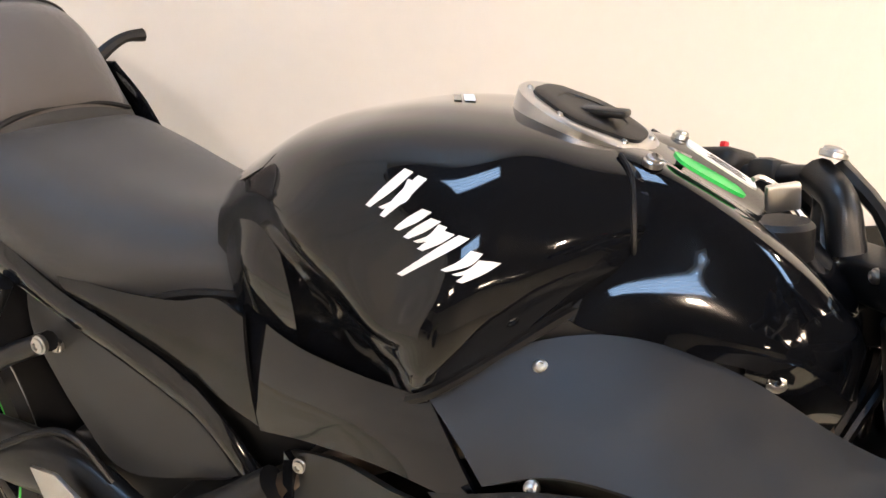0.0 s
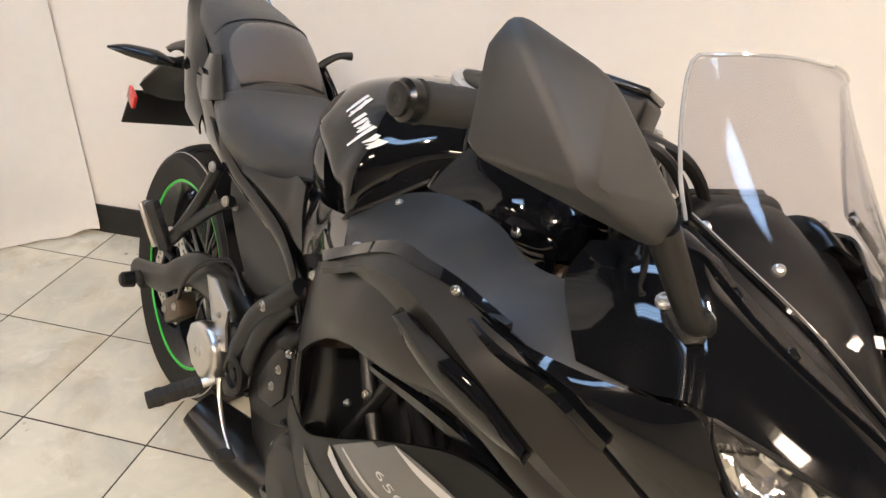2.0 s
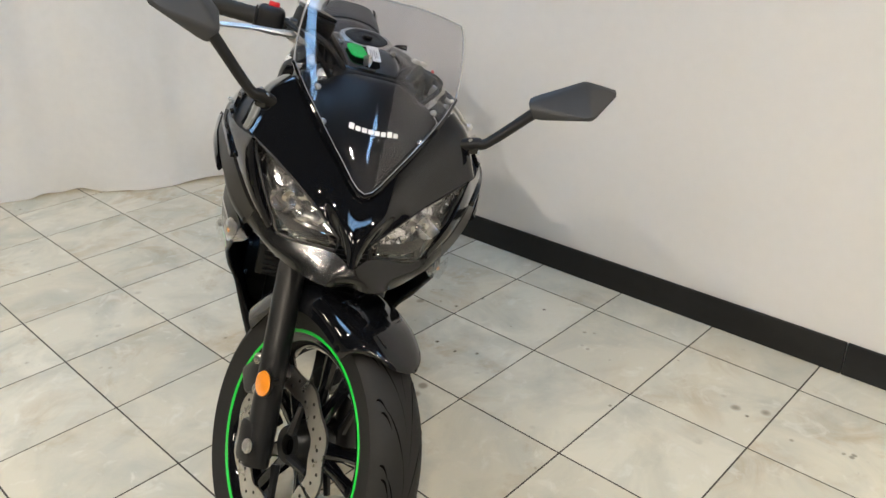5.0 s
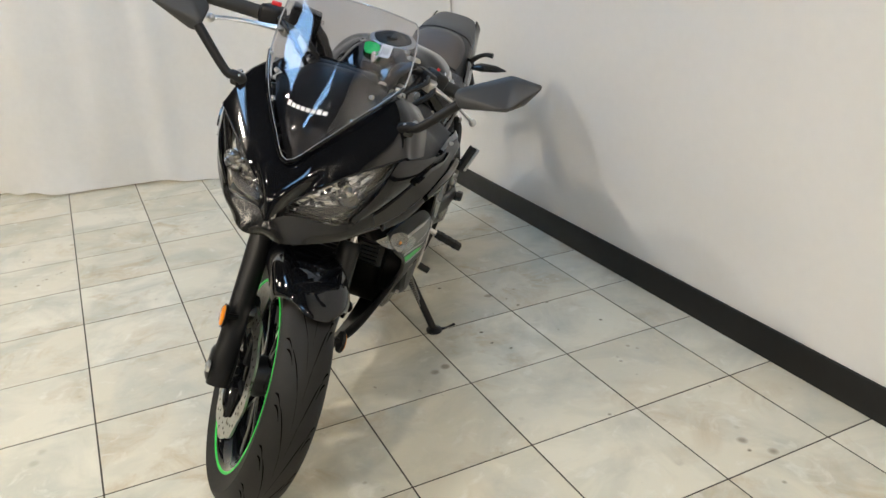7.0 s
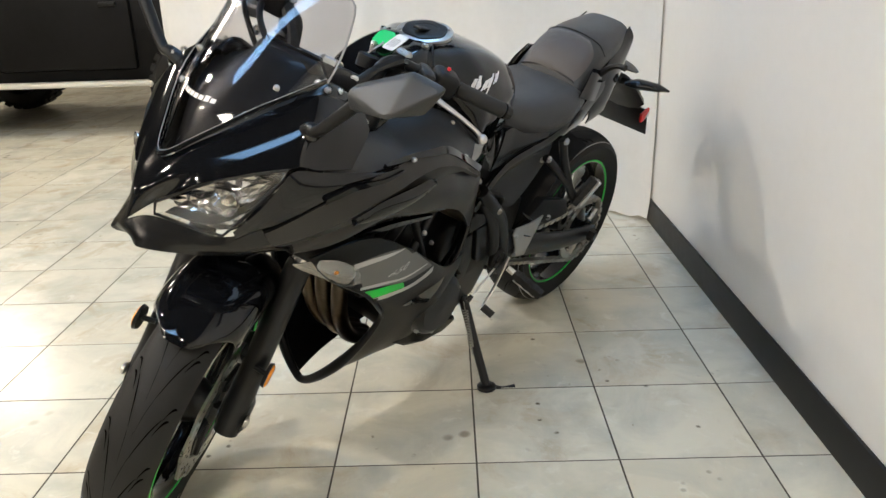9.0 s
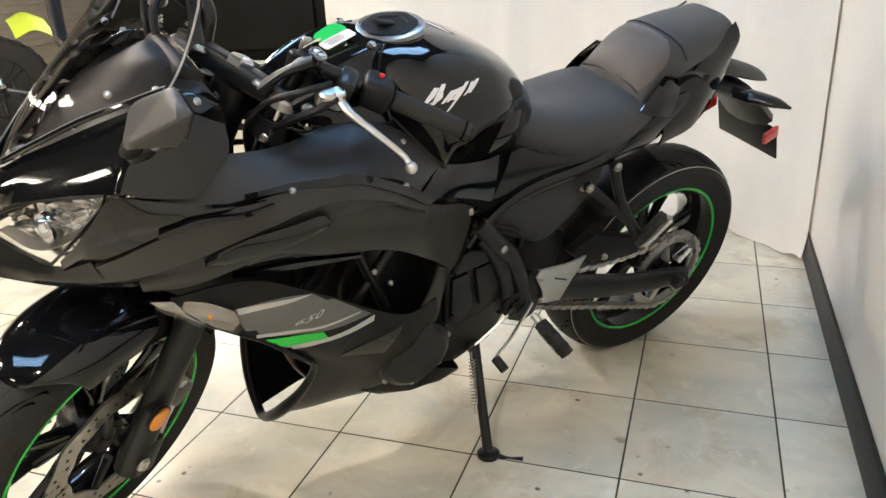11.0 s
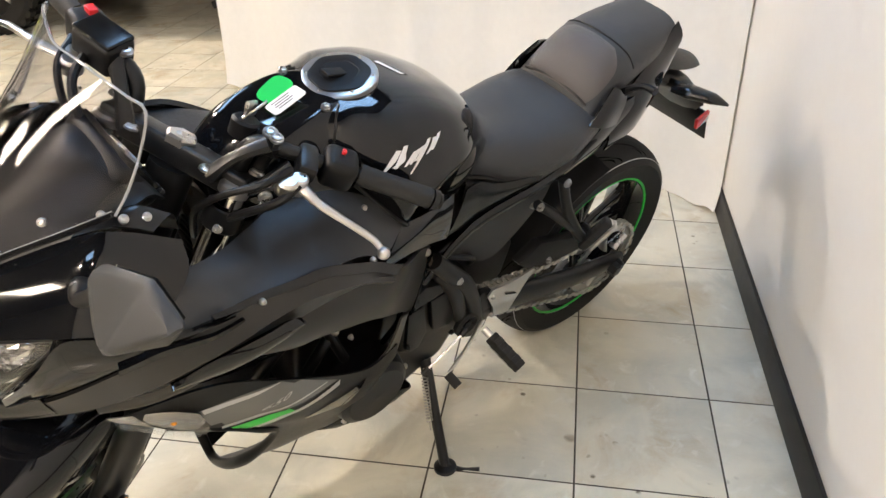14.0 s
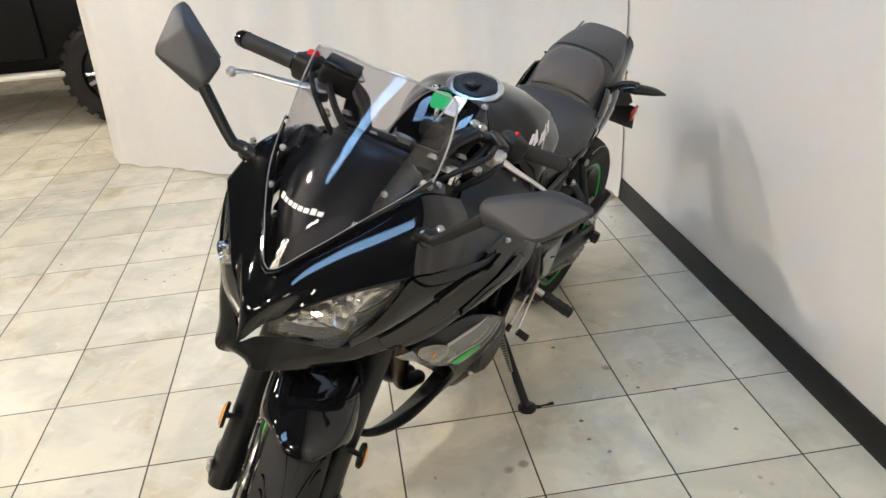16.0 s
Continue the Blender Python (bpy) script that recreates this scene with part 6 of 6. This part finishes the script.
# gear linkage on the left, brake pedal on the right
bm = bmesh.new()
tube(bm, [(.297, .168, .384), (.392, .166, .314)], 0.003, 8)
rod = part("gear_rod", bm, SILVER, bike, "thin silver gear linkage rod")
for at in ((.297, .168, .384), (.392, .166, .314)):
    bm = bmesh.new()
    tube(bm, [Vector(at) + Vector((.008, 0, -.006)), Vector(at) - Vector((.008, 0, -.006))], 0.007, 8)
    part("rod_end", bm, DEEP, rod)
bm = bmesh.new()
tube(bm, [(.240, .166, .392), (.258, .168, .355), (.285, .168, .300), (.318, .170, .262)], [.0055, .0045, .004, .004], 10, 4, .6)
pedal = part("shift_pedal", bm, SILVER, bike, "silver shift pedal")
bm = bmesh.new()
tube(bm, [(.322, .172, .262), (.316, .205, .250)], 0.011, 10)
part("pedal_rubber", bm, GRIP, pedal, "black pedal rubber")
bm = bmesh.new()
tube(bm, [(.245, -.166, .365), (.265, -.170, .335), (.300, -.172, .300), (.335, -.172, .278)], [.006, .004, .0036, .0036], 10, 4, .6)
pedal = part("brake_pedal", bm, STEEL, bike, "silver brake pedal")
bm = bmesh.new()
block(bm, pose(.342, -.184, .276), (.026, .030, .008), .002)
part("pedal_pad", bm, GRIP, pedal)
bm = bmesh.new()
block(bm, Matrix.Translation((-.125, -.098, .300)) @ pose(0, 0, 0, 0, -38, 0), (.10, .045, .055), .010)
cal = part("rear_caliper", bm, BRONZE, bike, "bronze-grey rear brake caliper")
bolt(cal, (-.150, -.122, .285), (0, -1, 0), .007)
bolt(cal, (-.100, -.122, .318), (0, -1, 0), .007)
bm = bmesh.new()
tube(bm, [(-.10, -.115, .335), (.00, -.150, .430), (.07, -.150, .500), (.14, -.130, .540), (.20, -.12, .50)], 0.0045, 8, 5)
part("brake_hose", bm, DEEP, cal)
# rear shock between the frame and the swingarm
bm = bmesh.new()
tube(bm, [(.17, -.055, .56), (.09, -.055, .42)], 0.016, 12)
shock = part("shock_absorber", bm, BLACK, bike, "rear shock absorber with a coil spring")
bm = bmesh.new()
a, b = Vector((.165, -.055, .55)), Vector((.095, -.055, .43))
d, s1, s2 = frame_of(b - a)
tube(bm, [a + (b - a) * (k / 90) + 0.027 * (math.cos(k * 0.42) * s1 + math.sin(k * 0.42) * s2) for k in range(91)], 0.0055, 6)
part("coil_spring", bm, BLACK, shock)
# engine bolts and hoses on the right
for u, w in ((.404, .478), (.392, .440), (.425, .520), (.448, .560)):
    bolt(engine, (u, -.150, w), (0, -1, 0), .006)
bm = bmesh.new()
tube(bm, [(.462, -.13, .575), (.440, -.155, .556), (.418, -.160, .535)], [.008, .011, .010], 10, 3)
part("sensor_plug", bm, DEEP, engine)
for s, pts in ((1, [(.36, .12, .60), (.31, .135, .585), (.27, .12, .55), (.24, .09, .50)]), (-1, [(.40, -.12, .56), (.33, -.13, .53), (.28, -.12, .48), (.26, -.10, .42)]), (1, [(.48, .10, .62), (.46, .135, .57), (.475, .14, .50), (.50, .13, .44)]), (-1, [(.50, -.10, .63), (.47, -.14, .60), (.44, -.145, .57), (.42, -.13, .52)])):
    bm = bmesh.new()
    tube(bm, pts, 0.0065, 8, 5)
    part("hose", bm, DEEP, bike)
# frame struts seen through the side vents
for s in (1, -1):
    for a, b, r in (((.58, .14, .66), (.70, .16, .52), .011), ((.70, .15, .68), (.62, .16, .50), .010), ((.74, .17, .66), (.80, .15, .56), .012)):
        bm = bmesh.new()
        tube(bm, [(a[0], s * a[1], a[2]), (b[0], s * b[1], b[2])], r, 10)
        part("engine_strut", bm, BLACK, bike)
    bolt(bike, (.655, s * .170, .600), (0, s, 0), .005)
    bolt(bike, (.615, s * .166, .560), (0, s, 0), .0045)
for dv in (-.075, -.02, .035, .085):
    bolt(yoke, head_top + Vector((-0.022, dv, 0.002)), (-.92, 0, -.4), .0055)
# cables and hoses round the steering head
for pts, r in (
    ([(.822, .165, 1.000), (.865, .150, .995), (.890, .105, .960), (.880, .065, .890), (.850, .055, .80)], .0055),
    ([(.815, .185, .992), (.860, .175, .975), (.880, .130, .930), (.870, .080, .86), (.84, .06, .79)], .0065),
    ([(.80, .155, .985), (.83, .135, .960), (.855, .100, .915), (.85, .070, .83)], .008),
    ([(.812, -.165, 1.000), (.875, -.140, .990), (.905, -.090, .945), (.885, -.055, .87), (.85, -.05, .79)], .0065),
    ([(.80, -.20, .995), (.86, -.175, .985), (.895, -.120, .935), (.88, -.075, .86), (.85, -.06, .78)], .0055),
):
    bm = bmesh.new()
    tube(bm, pts, r, 8, 6)
    steered(part("control_cable", bm, DEEP, bike))
for s in (1, -1):
    # forged tower of each bar clamp
    bm = bmesh.new()
    tube(bm, [(.858, s * .066, .948), (.838, s * .090, .985), (.812, s * .122, 1.012)], [.014, .010, .013], 8, 3, .7)
    tube(bm, [(.812, s * .108, .938), (.806, s * .116, .975), (.808, s * .124, 1.010)], [.013, .010, .013], 8, 3, .7)
    tower = steered(part("bar_tower", bm, BLACK, bike, "black forged bar tower"))
    bolt(tower, (.806, s * .128, 1.024), (0, 0, 1), .008)
    bm = bmesh.new()
    turned(bm, [(0, .016), (.018, .016), (.022, .012), (.022, .0001)], (.838, s * .170, .975), (0, 0, 1), 16)
    perch_bolt = steered(part("cable_adjuster", bm, STEEL, bike))
    bolt(perch_bolt, (.850, s * .150, .955), (.6, s * .6, 0), .008)

# ---- markings, laid on the panels they belong to ----


def skin(obs):
    """The panels' outer skins as one search tree, in the bike's own space."""
    vs, fs = [], []
    for o in obs:
        k = len(vs)
        vs += [v.co.copy() for v in o.data.vertices]
        fs += [[k + i for i in p.vertices] for p in o.data.polygons]
    return BVHTree.FromPolygons(vs, fs)


def lay(tree, u, w, s, lift=0.0009):
    hit, n, _, _ = tree.ray_cast(Vector((u, s * 0.6, w)), Vector((0, -s, 0)))
    if hit is None:
        return None
    n = n if n.y * s > 0 else -n
    return hit + n * lift


def marking(name, strips, tree, s, mat, parent, label, lift=0.0009):
    """Flat strips in side view, each between two lines of points, laid on the panel."""
    bm = bmesh.new()
    for a, b in strips:
        top, low = spline([(u, 0, w) for u, w in a], 6), spline([(u, 0, w) for u, w in b], 6)
        rows = []
        for k in np.linspace(0, 1, 5):
            rows.append([lay(tree, *(top[i] * (1 - k) + low[i] * k)[[0, 2]], s, lift) for i in range(len(top))])
        grid = [[bm.verts.new(p) if p is not None else None for p in r] for r in rows]
        for i in range(len(grid) - 1):
            for j in range(len(grid[0]) - 1):
                q = (grid[i][j], grid[i][j + 1], grid[i + 1][j + 1], grid[i + 1][j])
                if all(q):
                    bm.faces.new(q)
    loose = [v for v in bm.verts if not v.link_faces]
    bmesh.ops.delete(bm, geom=loose, context="VERTS")
    return part(name, bm, mat, parent, label)


by_name = lambda stem: [o for o in bike.children if o.name.split(".")[0] == stem]
tank_skin, low_skin = skin(by_name("fuel_tank")), skin(by_name("lower_fairing"))
for s, low in zip((1, -1), by_name("lower_fairing")):
    marking("grey_band", [([(.935, .640), (.86, .656), (.80, .652)], [(.905, .570), (.80, .556), (.690, .562)])], low_skin, s, GREY_INK, low, "dark grey graphic band")
    marking("green_band", [([(.888, .560), (.84, .556), (.785, .556)], [(.872, .532), (.82, .530), (.772, .536)])], low_skin, s, GREEN, low, "lime green graphic band", 0.0016)
    marking("pale_stripe", [([(.928, .642), (.87, .650), (.812, .653)], [(.924, .628), (.87, .638), (.812, .651)]), ([(.896, .575), (.82, .572), (.715, .579)], [(.895, .567), (.82, .564), (.715, .576)]), ([(.862, .528), (.78, .534), (.684, .558)], [(.856, .515), (.78, .520), (.684, .543)])], low_skin, s, PALE_INK, low, "light grey graphic stripes", 0.0017)
    marking("black_inset", [([(.735, .462), (.68, .486), (.612, .498)], [(.733, .457), (.69, .446), (.640, .428)])], low_skin, s, PAINT, low, "glossy black inset", 0.0016)
    # the number 650 in outline figures
    font = bpy.data.curves.new("figures", "FONT")
    font.body, font.size, font.shear, font.space_character = "650", 0.022, 0.45, 1.1
    holder_ob = bpy.data.objects.new("figures", font)
    me = bpy.data.meshes.new_from_object(holder_ob)
    bpy.data.objects.remove(holder_ob)
    span = max(v.co.x for v in me.vertices)
    for v in me.vertices:
        q = v.co.x / span
        u = .838 - .050 * q if s > 0 else .788 + .050 * q
        at = lay(low_skin, u, .584 + .016 * (q if s > 0 else 1 - q) + v.co.y * 0.9, s, 0.002)
        v.co = at if at else Vector((u, s * .23, .59))
    me.materials.append(PALE_INK)
    ob = new("model_number", me)
    ob.parent = low
    ob["label"] = "pale figures 650"
for s in (1, -1):
    # slanted white brush strokes of the tank emblem
    for q, tall, drop, wide, bend in ((0.00, 0.95, .1, .006, 0), (0.07, 0.85, -.15, .0055, -1.2), (0.14, 1.05, 0, .006, 0), (0.30, 0.62, 0, .006, 0), (0.40, 0.60, 0, .006, 0), (0.47, 0.60, -.1, .005, -.7), (0.545, 0.58, 0, .006, 0), (0.66, 0.70, 1.1, .006, .2), (0.79, 0.58, 0, .006, -.5), (0.86, 0.50, -.1, .005, -.6), (0.93, 0.58, 0, .006, 0)):
        u = (.574 - .092 * q) if s > 0 else (.463 + .088 * q)
        w = (.906 + .016 * q) if s > 0 else (.917 - .026 * q)
        lean = -0.023 if s > 0 else 0.017
        h = 0.029 * tall
        x0, z0, x1, z1 = u - lean * drop, w - 0.016 * drop, u + lean, w + h
        d, mx, mz = wide * .72, (u + u + lean) / 2 + bend * .006 * s, (w + w + h) / 2
        marking("emblem_stroke", [([(x0 - d * .5, z0), (mx - d, mz), (x1 - d, z1)], [(x0 + d * .5, z0), (mx + d, mz), (x1 + d * .8, z1)])], tank_skin, s, WHITE_INK, tank, "")
# small pale label behind the filler cap
for dv, wide, mat in ((0, .010, CARD), (.012, .007, GREY_INK)):
    bm = bmesh.new()
    rows = []
    for a in np.linspace(-.026, .020, 7):
        row = []
        for k in (0, .5, 1):
            hit, n, _, _ = tank_skin.ray_cast(Vector((.474 - dv - .45 * (a + .026) - wide * k, a, 1.2)), Vector((0, 0, -1)))
            row.append(tuple(hit + Vector((0, 0, .0009))))
        rows.append(row)
    add_grid(bm, rows)
    part("tank_label", bm, mat, tank, "small pale label behind the filler")
# white emblem bars on the windscreen
wind_skin = BVHTree.FromPolygons([v.co for v in screen.data.vertices], [list(p.vertices) for p in screen.data.polygons])
for k in range(8):
    bm = bmesh.new()
    v, tall = -.043 + .0108 * k, (0.0085 if k in (0, 6) else 0.0065)
    quad = []
    for dv, dw in ((0, 0), (.0085, 0), (.0085, tall), (0, tall)):
        hit, n, _, _ = wind_skin.ray_cast(Vector((1.4, v + dv, .930 + dw)), Vector((-1, 0, 0)))
        quad.append(bm.verts.new(hit + Vector((.0012, 0, 0))))
    bm.faces.new(quad)
    part("emblem_bar", bm, WHITE_INK, screen, "", 0)
